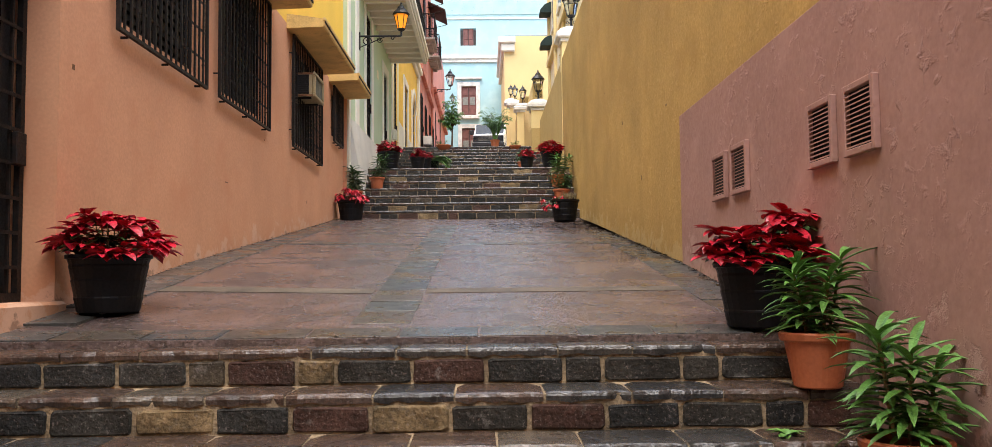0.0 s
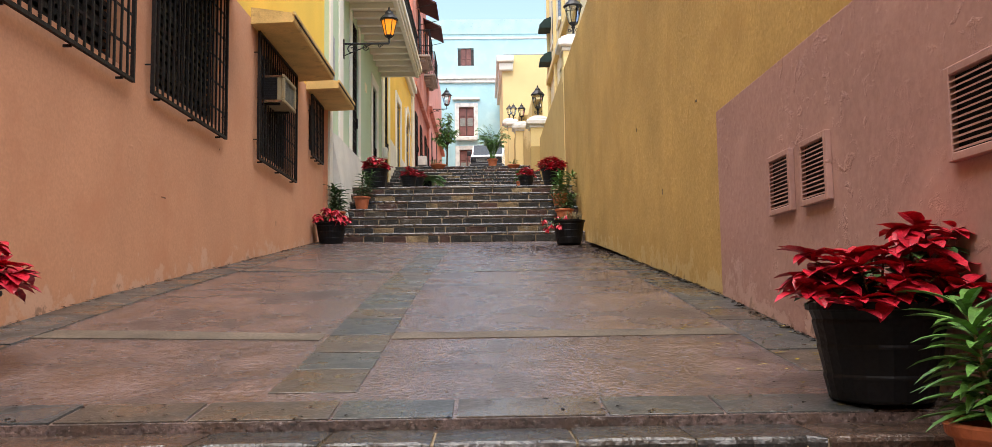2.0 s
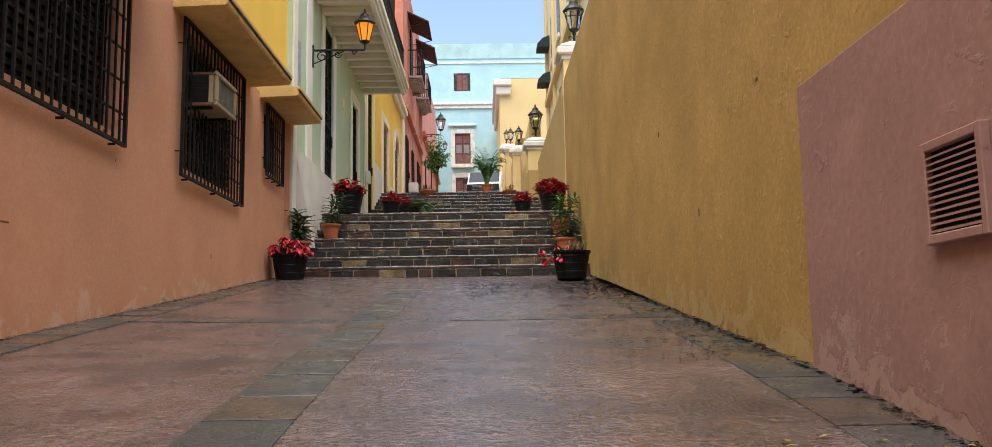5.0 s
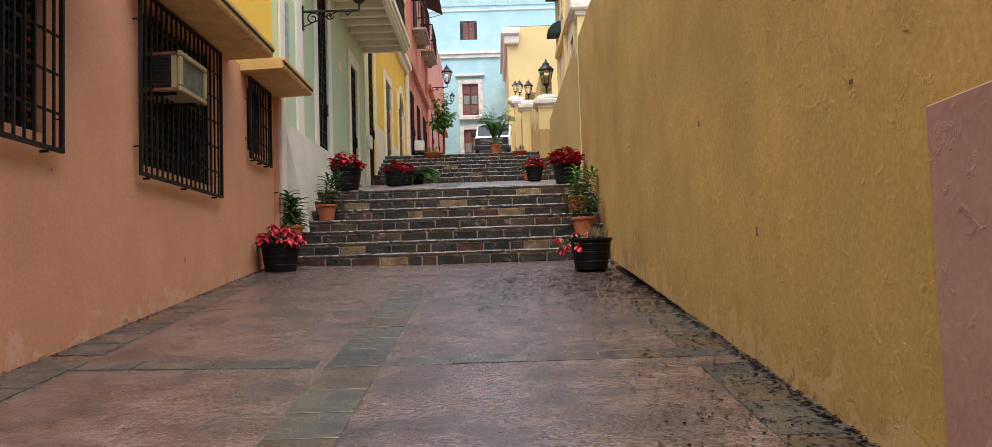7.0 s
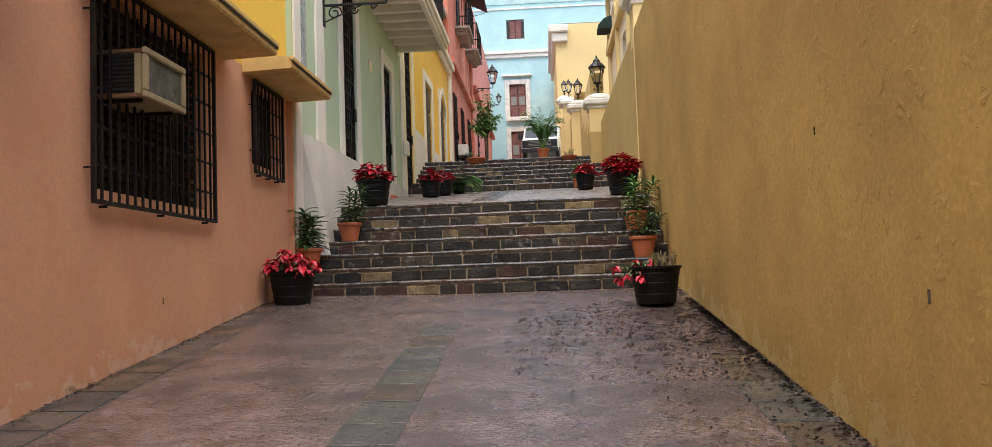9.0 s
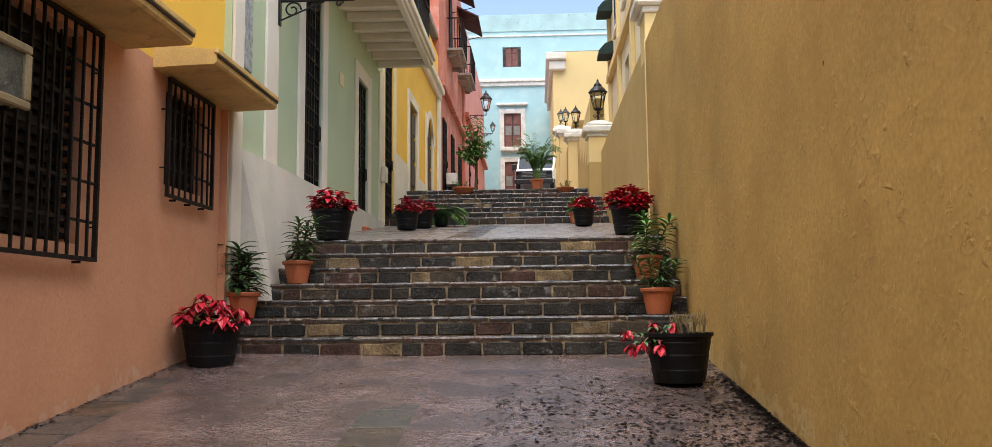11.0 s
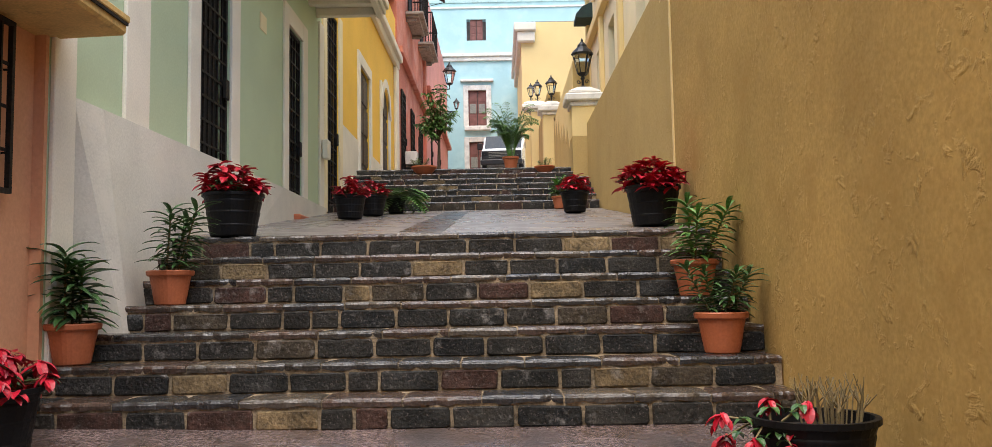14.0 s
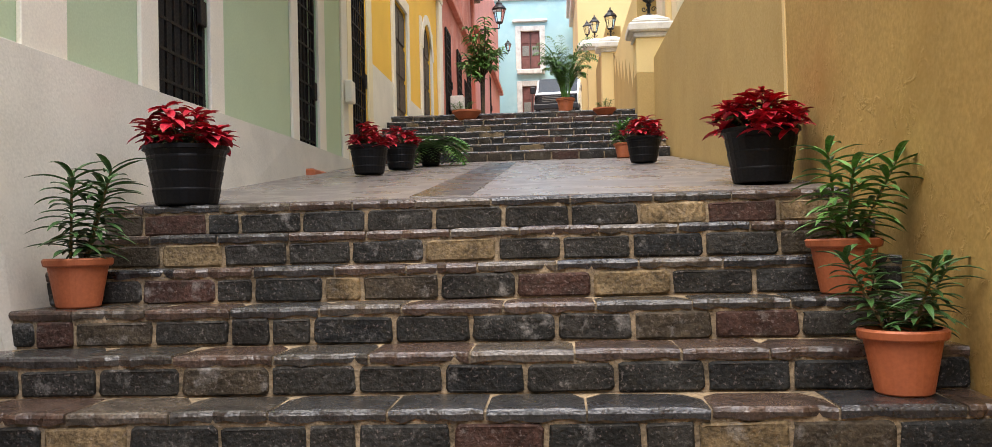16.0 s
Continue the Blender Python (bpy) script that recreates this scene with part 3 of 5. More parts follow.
def balcony():
    y0, y1, x1, z = 18.9, 25.85, -1.72, 8.08
    top = thing("balcony", pose(0, 0, 0), "white wooden balcony with beamed underside and dark rail", "balcony")
    boxes("deck", WHITE, [(FACE, x1 - 0.05, y0, y1, z + 0.14, z + 0.22)], top)
    n = 12
    for i in range(n + 1):
        y = y0 + (y1 - y0 - 0.12) * i / n
        boxes("beam", WHITE, [(FACE, x1 - 0.1, y, y + 0.12, z, z + 0.139)], top, 0.01)
    boxes("fascia", WHITE, [(x1 - 0.1, x1, y0 - 0.02, y1 + 0.02, z - 0.02, z + 0.26)], top, 0.01)
    boxes("moulding", WHITE, [(x1 + 0.001, x1 + 0.09, y0 - 0.05, y1 + 0.05, z + 0.14, z + 0.27), (x1 + 0.001, x1 + 0.045, y0 - 0.03, y1 + 0.03, z + 0.05, z + 0.139)], top, 0.01)
    boxes("handrail", IRON, [(x1 - 0.08, x1 - 0.02, y0, y1, z + 1.15, z + 1.2)], top)
    y = y0 + 0.05
    while y < y1:
        boxes("baluster", IRON, [(x1 - 0.06, x1 - 0.035, y, y + 0.025, z + 0.261, z + 1.15)], top)
        y += 0.16


balcony()

# ---- yellow house ----
structure("wall_yellow_house", YELLOW_BRIGHT, side_wall(FACE - 0.3, FACE, 26.24, 36.6, 4.0, 11.6, [DOOR_C, (30.0, 31.4, 5.6, 8.45), (33.4, 34.8, 6.0, 8.9)]),
          "bright yellow stucco house front")
structure("wall_plinth", WHITE, side_wall(FACE + 0.001, FACE + 0.03, 27.95, 36.3, 4.2, 6.72, [(29.75, 31.65, 4.1, 6.8), (33.15, 35.05, 4.1, 6.8)]), "off-white plinth of the yellow house", bevel=0.004)
iron_gate(FACE, *DOOR_C, "black wrought iron gate with arched head")
structure("trim", PALE, [(FACE + 0.001, FACE + 0.04, 27.65, 27.94, 4.9, 8.7), (FACE + 0.001, FACE + 0.04, 26.25, 26.5, 4.9, 8.7)], "pale stone door surround", "trim", 0.006)
structure("cornice", WHITE, [(FACE, FACE + 0.12, 26.3, 36.6, 10.05, 10.25), (FACE, FACE + 0.22, 26.3, 36.6, 10.25, 10.45), (FACE, FACE + 0.1, 36.05, 36.6, 5.2, 10.04)],
          "off-white moulded cornice and corner band of the yellow house", "trim", 0.02)


def wooden_door(x, y0, y1, z0, z1, arch, label):
    top = thing("wooden_door", pose(x, (y0 + y1) / 2, z0), label, "door", "wooden doors of the yellow house")
    w, h = (y1 - y0) / 2, z1 - z0
    boxes("leaf", WOOD, [(-0.1, -0.05, -w, w, 0, h)], top)
    for s in (-1, 1):
        for k in range(4):
            a, b = (0.04, w - 0.04) if s > 0 else (-w + 0.04, -0.04)
            boxes("panel", WOOD, [(-0.05, -0.02, a, b, 0.08 + k * (h - 0.1) / 4, (k + 1) * (h - 0.1) / 4)], top, 0.012)
    boxes("jamb", WHITE, [(0.001, 0.05, -w - 0.22, -w, 0, h), (0.001, 0.05, w, w + 0.22, 0, h)], top, 0.006)
    bm = bmesh.new()
    if arch:
        inner = [(w * math.cos(a), h - w + w * math.sin(a)) for a in [math.pi * i / 14 for i in range(15)]]
        outer = [((w + 0.22) * math.cos(a), h - w + (w + 0.22) * math.sin(a)) for a in [math.pi * i / 14 for i in range(15)]]
        for a, b, c, d in zip(inner, inner[1:], outer, outer[1:]):
            prism(bm, [a, b, d, c], "x", 0.051, 0.07)
        part("spandrel", bm, WHITE, top)
        bm = bmesh.new()
        for a, b in zip(inner, inner[1:]):
            prism(bm, [a, b, (b[0], h), (a[0], h)], "x", -0.019, 0.0)
        part("arch_infill", bm, YELLOW_BRIGHT, top)
    else:
        box(bm, 0.001, 0.05, -w - 0.22, w + 0.22, h, h + 0.25, 0.006)
        part("lintel", bm, WHITE, top)


wooden_door(FACE, 30.0, 31.4, 5.6, 8.45, False, "dark panelled wooden double door with off-white surround")
wooden_door(FACE, 33.4, 34.8, 6.0, 8.9, True, "dark panelled wooden door under a white arch")
meter = tagged(boxes("meter_box", WHITE, [(0.045, 0.15, -0.12, 0.12, 0, 0.32)], None, 0.015), "small grey-white electric meter box", "meter box")
meter.matrix_world = pose(FACE, 26.1, 5.75)

# ---- red houses ----
structure("wall_red_house", RED, side_wall(-3.1, -2.78, 36.6, 45.5, 5.0, 16.5, [(37.4, 38.4, 7.2, 9.7), (40.2, 41.2, 7.4, 9.7), (43.2, 44.3, 7.0, 9.8)]), "faded brick red stucco house front")
structure("wall_salmon_house", SALMON, side_wall(-3.1, -2.72, 45.5, 60, 6.0, 16.0, [(48, 49, 8.6, 11), (53, 54, 9, 11.4)]), "salmon pink stucco house front further up")
structure("trim", RED, [(-2.78, -2.6, 36.6, 45.5, 10.6, 10.8), (-2.72, -2.5, 45.5, 60, 11.6, 11.8), (-2.78, -2.66, 45.2, 45.6, 6.0, 13.5), (-2.78, -2.4, 36.7, 40.5, 5.6, 6.9)], "red moulded string course and base", "trim", 0.02)
structure("wall_red_back", DARK, [(-3.4, -3.3, 36.6, 60, 5, 15)], "near-black sheet for the unlit rooms of the red house")
for y0, y1, z0, z1 in ((37.4, 38.4, 7.2, 9.7), (40.2, 41.2, 7.4, 9.7), (43.2, 44.3, 7.0, 9.8), (48, 49, 8.6, 11), (53, 54, 9, 11.4)):
    iron_gate(-2.76, y0, y1, z0, z1, "dark barred window of the red house", mat_back=LOUVRE, proud=0.06)
ac = thing("window_unit", pose(-2.75, 37.9, 7.3), "white air conditioner in an iron cage on the red wall", "air conditioner")
boxes("case", WHITE_WORN, [(0.08, 0.45, -0.35, 0.35, 0.1, 0.5)], ac, 0.02)
for i in range(8):
    boxes("bar", IRON, [(0.5, 0.52, -0.5 + i / 7, -0.48 + i / 7, 0, 0.9)], ac)
boxes("rail", IRON, [(0.1, 0.52, -0.5, 0.52, -0.02, -0.001), (0.5, 0.52, -0.5, 0.52, 0.9, 0.92)], ac)


def small_balcony(y0, y1, z, depth, label):
    top = thing("iron_balcony", pose(-2.78, y0, z), label, "balcony", "iron balconies of the red house")
    w = y1 - y0
    boxes("slab", STAINED, [(0, depth, 0, w, -0.1, 0), (0, depth - 0.15, 0.1, w - 0.1, -0.17, -0.101)], top, 0.015)
    for a in (0.2, w - 0.32):
        boxes("bracket", STAINED, [(0, depth * 0.6, a, a + 0.07, -0.3, -0.171)], top, 0.02)
    boxes("handrail", IRON, [(depth - 0.06, depth - 0.02, 0, w, 1.1, 1.14), (0, depth - 0.06, 0, 0.04, 1.1, 1.14), (0, depth - 0.06, w - 0.04, w, 1.1, 1.14)], top)
    n = round(w / 0.15)
    for i in range(n + 1):
        boxes("baluster", IRON, [(depth - 0.05, depth - 0.03, w * i / n - 0.01, w * i / n + 0.01, 0.001, 1.1)], top)
    for i in range(1, 6):
        for y in (0.01, w - 0.03):
            boxes("baluster", IRON, [(depth * i / 6 - 0.01, depth * i / 6 + 0.01, y, y + 0.02, 0.001, 1.1)], top)
    boxes("door", LOUVRE, [(0.001, 0.05, w * 0.3, w * 0.7, 0.001, 2.3)], top, 0.01)


small_balcony(39.0, 41.4, 12.65, 0.58, "rusty iron balcony on a stained white slab")
small_balcony(43.2, 45.8, 12.9, 0.58, "rusty iron balcony with trailing weeds")
for y0, y1, z in ((38.6, 41.0, 15.35), (43.0, 45.6, 15.7)):
    top = thing("awning", pose(-2.78, y0, z), "dark red sloping metal awning over a balcony", "awning", "awnings of the red house")
    bm = bmesh.new()
    prism(bm, [(0, 0), (0.9, -0.45), (0.9, -0.51), (0, -0.06)], "y", 0, y1 - y0)
    part("sheet", bm, AWNING_RED, top)
    for yy in (0.05, y1 - y0 - 0.05):
        bm = bmesh.new()
        rod(bm, (0, yy, -0.7), (0.86, yy, -0.5), 0.015)
        part("stay", bm, IRON, top)

# ---- blue house at the street's end ----
BY = 62.0
structure("wall_blue_house", BLUE, [(-9, -3.4, BY, BY + 0.5, 6, 20.9), (-3.4, -1.62, BY, BY + 0.5, 6, 20.9), (-0.45, 9, BY, BY + 0.5, 6, 20.9), (-1.62, -0.45, BY, BY + 0.5, 12.42, 13.36),
                                  (-1.62, -0.45, BY, BY + 0.5, 15.55, 18.58), (-1.62, -0.45, BY, BY + 0.5, 19.88, 20.9)], "tall pale blue stucco house closing the street")
structure("wall_blue_parapet", BLUE_WORN, [(-9, 9, BY - 0.05, BY + 0.5, 20.9, 22.0)], "mould-stained pale blue parapet")
structure("cornice", WHITE_WORN, [(-9, 9, BY - 0.25, BY, 17.55, 17.75), (-9, 9, BY - 0.15, BY, 17.3, 17.549)], "stained white cornice across the blue house", "trim", 0.03)
structure("trim", WHITE_WORN, [(-9, 9, BY - 0.06, BY, 20.55, 20.65)], "thin moulding below the parapet", "trim")


def shutter_window(x0, x1, z0, z1, label, surround, group=""):
    top = thing("shuttered_window", pose((x0 + x1) / 2, BY, z0), label, "window", group)
    w, h = (x1 - x0) / 2, z1 - z0
    boxes("leaf", WOOD_RED, [(-w, -0.02, 0.1, 0.15, 0, h)], top)
    boxes("leaf", WOOD_RED, [(0.02, w, 0.1, 0.15, 0, h)], top)
    boxes("mullion", WOOD, [(-0.02, 0.02, 0.08, 0.15, 0, h)], top)
    for s in (-1, 1):
        for k in range(3):
            c = s * w / 2
            mat = GRILLE if (surround and k == 1) else WOOD_RED
            boxes("panel", mat, [(c - w * 0.36, c + w * 0.36, 0.07, 0.1, h * (0.05 + k * 0.32), h * (0.05 + k * 0.32) + h * 0.26)], top, 0.015)
    if surround:
        boxes("frame", WHITE_WORN, [(-w - 0.3, -w, -0.08, 0.1, 0, h + 0.3), (w, w + 0.3, -0.08, 0.1, 0, h + 0.3), (-w, w, -0.08, 0.1, h, h + 0.3)], top, 0.02)
    if surround == 2:
        boxes("hood", WHITE_WORN, [(-w - 0.45, w + 0.45, -0.22, 0, h + 0.5, h + 0.65)], top, 0.03)
        boxes("sill", WHITE_WORN, [(-w - 0.25, w + 0.25, -0.3, 0, -0.28, -0.001)], top, 0.04)


shutter_window(-1.57, -0.5, 13.36, 15.54, "red-brown shuttered window with white surround and sill", 2)
shutter_window(-1.4, -0.65, 18.58, 19.88, "small red-brown closed shutters on the blue wall", 0)
shutter_window(-1.55, -0.45, 10.0, 12.42, "red-brown wooden street door with white surround", 1)
shutter_window(1.6, 2.5, 18.7, 20.1, "small red-brown closed shutters near the yellow house", 0)

# ---- hotel and yellow house on the right ----
structure("wall_end_house", CREAM, [(1.35, 12, 52, 52.5, 6, 16.4), (1.35, 1.85, 52.5, 61.5, 6, 16.4)], "bright pale yellow house end")
structure("cornice", WHITE, [(1.0, 2.05, 51.6, 61, 15.9, 16.3), (1.15, 2.0, 51.75, 61, 15.4, 15.899)], "white moulded cornice of the yellow house", "trim", 0.05)
HX = 3.1
wins = [(y, y + 1.1, z, z + 2.0) for y in (24.0, 28.4, 32.8) for z in (8.4,)]
structure("wall_hotel", PALE, side_wall(HX, HX + 0.4, 20.8, 38.5, 4, 20, [(a, b, 8.4, 10.4) for a, b, c, d in wins] + [(35.6, 36.6, 8.4, 10.4)]) + [(HX, 9, 38.1, 38.5, 4, 20), (HX, 9, 20.6, 20.8, 4, 20)], "pale cream hotel side wall with deep windows")
structure("wall_hotel_back", DARK, [(HX + 0.5, HX + 0.55, 20.8, 38, 4, 20)], "near-black sheet for the unlit rooms behind the hotel windows")
structure("trim", CREAM, [(HX - 0.12, HX, y, y + 0.3, 6.5, 20) for y in (22.4, 26.8, 31.2, 34.8, 38.1)] + [(HX - 0.18, HX - 0.001, 20.8, 38.4, 11.0, 11.25)], "raised yellow pilasters and band on the hotel", "trim", 0.015)
for a, b, c, d in wins + [(35.6, 36.6, 8.4, 10.4)] + [(y, y + 1.1, 12.2, 14.2) for y in (24.0, 28.4, 32.8, 35.6)]:
    top = thing("hotel_window", pose(HX, (a + b) / 2, c), "dark framed window set deep in the cream wall", "window", "hotel windows")
    boxes("pane", CAR_GLASS, [(0.2 if c < 9 else -0.01, 0.22 if c < 9 else -0.001, -(b - a) / 2, (b - a) / 2, 0, d - c)], top)
    boxes("sill", WHITE, [(-0.1, -0.011, -(b - a) / 2 - 0.1, (b - a) / 2 + 0.1, -0.15, -0.001)], top, 0.015)
for y, z in ((37.3, 13.75), (37.3, 12.25)):
    top = thing("awning", pose(HX, y, z), "dark green canvas awning on the hotel wall", "awning", "hotel awnings")
    bm = bmesh.new()
    prism(bm, [(0.0, 0.0), (-0.3, -0.12), (-0.5, -0.35), (-0.5, -0.48), (0, -0.48)], "y", 0, 0.9)
    part("canvas", bm, AWNING, top)


def pillar(x, y, z_base, z_cap, label, w=0.27):
    top = thing("gate_pillar", pose(x, y, z_base), label, "pillar", "pillars along the wall")
    h = z_cap - z_base
    # Buff below, cream above: a shadow edge put into the shaft's colours.
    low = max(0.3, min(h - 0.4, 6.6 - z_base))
    boxes("shaft", YELLOW_PALE, [(-w, w, -w, w, 0, low)], top, 0.006, "lower shaft, its shade painted in buff")
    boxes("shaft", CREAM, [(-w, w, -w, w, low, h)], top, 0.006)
    boxes("neck", WHITE_WORN, [(-w - 0.04, w + 0.04, -w - 0.04, w + 0.04, h, h + 0.09)], top, 0.015)
    boxes("capital", WHITE_WORN, [(-w - 0.13, w + 0.13, -w - 0.13, w + 0.13, h + 0.091, h + 0.25), (-w - 0.07, w + 0.07, -w - 0.07, w + 0.07, h + 0.251, h + 0.31)], top, 0.03)
    bm = bmesh.new()
    a, b = w + 0.05, w * 0.45
    vs = [bm.verts.new((sx * a, sy * a, h + 0.311)) for sx, sy in ((-1, -1), (1, -1), (1, 1), (-1, 1))] + [bm.verts.new((sx * b, sy * b, h + 0.43)) for sx, sy in ((-1, -1), (1, -1), (1, 1), (-1, 1))]
    bm.faces.new(vs[:4]), bm.faces.new(vs[4:])
    for i in range(4):
        bm.faces.new((vs[i], vs[(i + 1) % 4], vs[4 + (i + 1) % 4], vs[4 + i]))
    part("cap", bm, WHITE_WORN, top)
    return h + 0.43 + z_base


def lantern_parts(top, at, s=1.0, glass=GLASS):
    """Six-sided tapered street lantern whose foot is at the given place."""
    x, y, z = at
    bm = bmesh.new()
    lathe(bm, [(0.05 * s, 0), (0.1 * s, 0.03 * s), (0.12 * s, 0.07 * s)], 6, at)
    part("base", bm, LAMP_BLACK, top)
    bm = bmesh.new()
    lathe(bm, [(0.105 * s, 0.071 * s), (0.2 * s, 0.46 * s)], 6, at)
    g = part("glass", bm, glass, top, "lit amber glass" if glass is AMBER else "clear glass panes")
    g.visible_shadow = False
    bm = bmesh.new()
    for i in range(6):
        a = 6.2832 * i / 6
        rod(bm, (x + 0.11 * s * math.cos(a), y + 0.11 * s * math.sin(a), z + 0.06 * s), (x + 0.207 * s * math.cos(a), y + 0.207 * s * math.sin(a), z + 0.47 * s), 0.012 * s, 5)
    part("cage", bm, LAMP_BLACK, top)
    bm = bmesh.new()
    lathe(bm, [(0.22 * s, 0.461 * s), (0.25 * s, 0.49 * s), (0.2 * s, 0.56 * s), (0.11 * s, 0.64 * s), (0.1 * s, 0.69 * s), (0.06 * s, 0.73 * s), (0.025 * s, 0.77 * s), (0.03 * s, 0.8 * s), (0.005 * s, 0.85 * s)], 12, at)
    part("roof", bm, LAMP_BLACK, top)


def scroll(bm, centre, radius, turns, plane, r=0.012, flip=1):
    prev = None
    for i in range(int(14 * turns) + 1):
        a = 6.2832 * i / 14
        rad = radius * (1 - 0.75 * i / (14 * turns))
        u, v = rad * math.cos(a), flip * rad * math.sin(a)
        p = (centre[0] + (u if plane == "x" else 0), centre[1] + (u if plane == "y" else 0), centre[2] + v)
        if prev:
            rod(bm, prev, p, r, 5)
        prev = p


def wall_lamp(x, y, z, reach, s, glass, label):
    top = thing("wall_lantern", pose(x, y, z), label, "street lamp", "wall lanterns")
    bm = bmesh.new()
    rod(bm, (0, 0, 0), (reach, 0, 0), 0.022, 6)
    rod(bm, (reach, 0, 0), (reach, 0, 0.14 * s), 0.02, 6)
    part("arm", bm, LAMP_BLACK, top)
    bm = bmesh.new()
    scroll(bm, (reach * 0.18, 0, -0.12), 0.11, 1.4, "x")
    scroll(bm, (reach * 0.48, 0, -0.08), 0.07, 1.3, "x", flip=-1)
    scroll(bm, (reach * 0.8, 0, -0.05), 0.05, 1.2, "x")
    rod(bm, (0.0, 0, -0.26), (reach * 0.6, 0, -0.02), 0.012, 5)
    part("scrollwork", bm, LAMP_BLACK, top)
    boxes("wall_plate", LAMP_BLACK, [(-0.0, 0.025, -0.04, 0.04, -0.32, 0.1)], top, 0.006)
    lantern_parts(top, (reach, 0, 0.14 * s), s, glass)


wall_lamp(FACE + 0.035, 19.05, 6.98, 0.95, 0.8, AMBER, "black iron lantern on a scrolled bracket, lit amber")
wall_lamp(-2.72, 46.0, 11.75, 0.95, 1.15, GLASS, "unlit black lantern on a scrolled wall bracket")
wall_lamp(-2.72, 57.6, 13.35, 0.65, 0.75, GLASS, "unlit small black lantern far up the street")


def post_lamp(x, y, z, s, label):
    top = thing("pillar_lantern", pose(x, y, z), label, "street lamp", "pillar lanterns")
    bm = bmesh.new()
    lathe(bm, [(0.09 * s, 0), (0.07 * s, 0.03 * s), (0.03 * s, 0.06 * s), (0.03 * s, 0.18 * s), (0.055 * s, 0.22 * s), (0.03 * s, 0.26 * s)], 10)
    part("stem", bm, LAMP_BLACK, top)
    for f in (-1, 1):
        bm = bmesh.new()
        scroll(bm, (f * 0.09 * s, 0, 0.14 * s), 0.05 * s, 1.2, "x", 0.01 * s, f)
        part("scroll", bm, LAMP_BLACK, top)
    lantern_parts(top, (0, 0, 0.26 * s), s)


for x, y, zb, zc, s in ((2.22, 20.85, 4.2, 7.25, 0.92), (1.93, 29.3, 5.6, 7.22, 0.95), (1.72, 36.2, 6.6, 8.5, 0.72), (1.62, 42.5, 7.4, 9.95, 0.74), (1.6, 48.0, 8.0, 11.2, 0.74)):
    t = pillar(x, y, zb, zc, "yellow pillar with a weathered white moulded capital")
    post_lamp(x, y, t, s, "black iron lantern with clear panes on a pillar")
# Thin cream sheet painting sunlight above a jagged shadow edge on the buff wall.
bm = bmesh.new()
for i in range(7):
    ya, yb = 29.6 + 0.89 * i, 29.6 + 0.89 * (i + 1)
    za, zb = 6.62 + 0.25 * (ya - 29.6), 6.62 + 0.25 * (yb - 29.6)
    prism(bm, [(ya, 8.28), (yb, 8.28), (yb, zb + 0.25), (ya + 0.25, za - 0.2), (ya, za + 0.2)], "x", 1.744, 1.749)
tagged(part("trim", bm, CREAM), "sunlit upper part of the boundary wall, its ragged shadow edge painted in cream", "trim", kind="structure")
structure("wall_balustrade", YELLOW_PALE, [(1.75, 2.1, 29.58, 35.9, 5, 8.3), (1.62, 2.0, 36.5, 42.2, 6, 9.3), (1.55, 1.95, 42.8, 47.7, 6, 10.4)], "yellow stucco boundary wall stepping up the street")


# ---- pots and plants ----
def black_pot(x, y, z, s, label, group="black planters"):
    top = thing("planter", pose(x, y, z), label, "planter", group)
    h, r0, r1 = 0.37 * s, 0.19 * s, 0.25 * s
    bm = bmesh.new()
    prof = [(r0 - 0.01, 0), (r0, 0.01)]
    for f in (0.25, 0.55, 0.8):
        r = r0 + (r1 - r0) * f
        prof += [(r, h * f - 0.012), (r + 0.0025, h * f - 0.004), (r + 0.0025, h * f + 0.004), (r, h * f + 0.012)]
    prof += [(r1, h - 0.03), (r1 + 0.014, h - 0.026), (r1 + 0.014, h), (r1 - 0.012, h), (r1 - 0.025, h - 0.07)]
    lathe(bm, prof, 28)
    part("pot", bm, BLACKPOT, top, smooth=False)
    bm = bmesh.new()
    lathe(bm, [(r1 - 0.03, h - 0.069), (r1 - 0.08, h - 0.055), (0.02, h - 0.045)], 20)
    part("soil", bm, SOIL, top)
    return top, h


def clay_pot(x, y, z, s, label):
    top = thing("flower_pot", pose(x, y, z), label, "flower pot", "terracotta pots")
    h, r0, r1 = 0.27 * s, 0.115 * s, 0.165 * s
    bm = bmesh.new()
    lathe(bm, [(r0 - 0.01, 0), (r0, 0.008), (r0 + (r1 - r0) * 0.8, h * 0.83), (r1 + 0.006, h * 0.84), (r1 + 0.012, h * 0.87), (r1 + 0.016, h - 0.008), (r1 + 0.008, h), (r1 - 0.012, h), (r1 - 0.02, h - 0.05)], 28)
    part("pot", bm, TERRA, top)
    bm = bmesh.new()
    lathe(bm, [(r1 - 0.022, h - 0.049), (0.02, h - 0.035)], 20)
    part("soil", bm, SOIL, top)
    return top, h


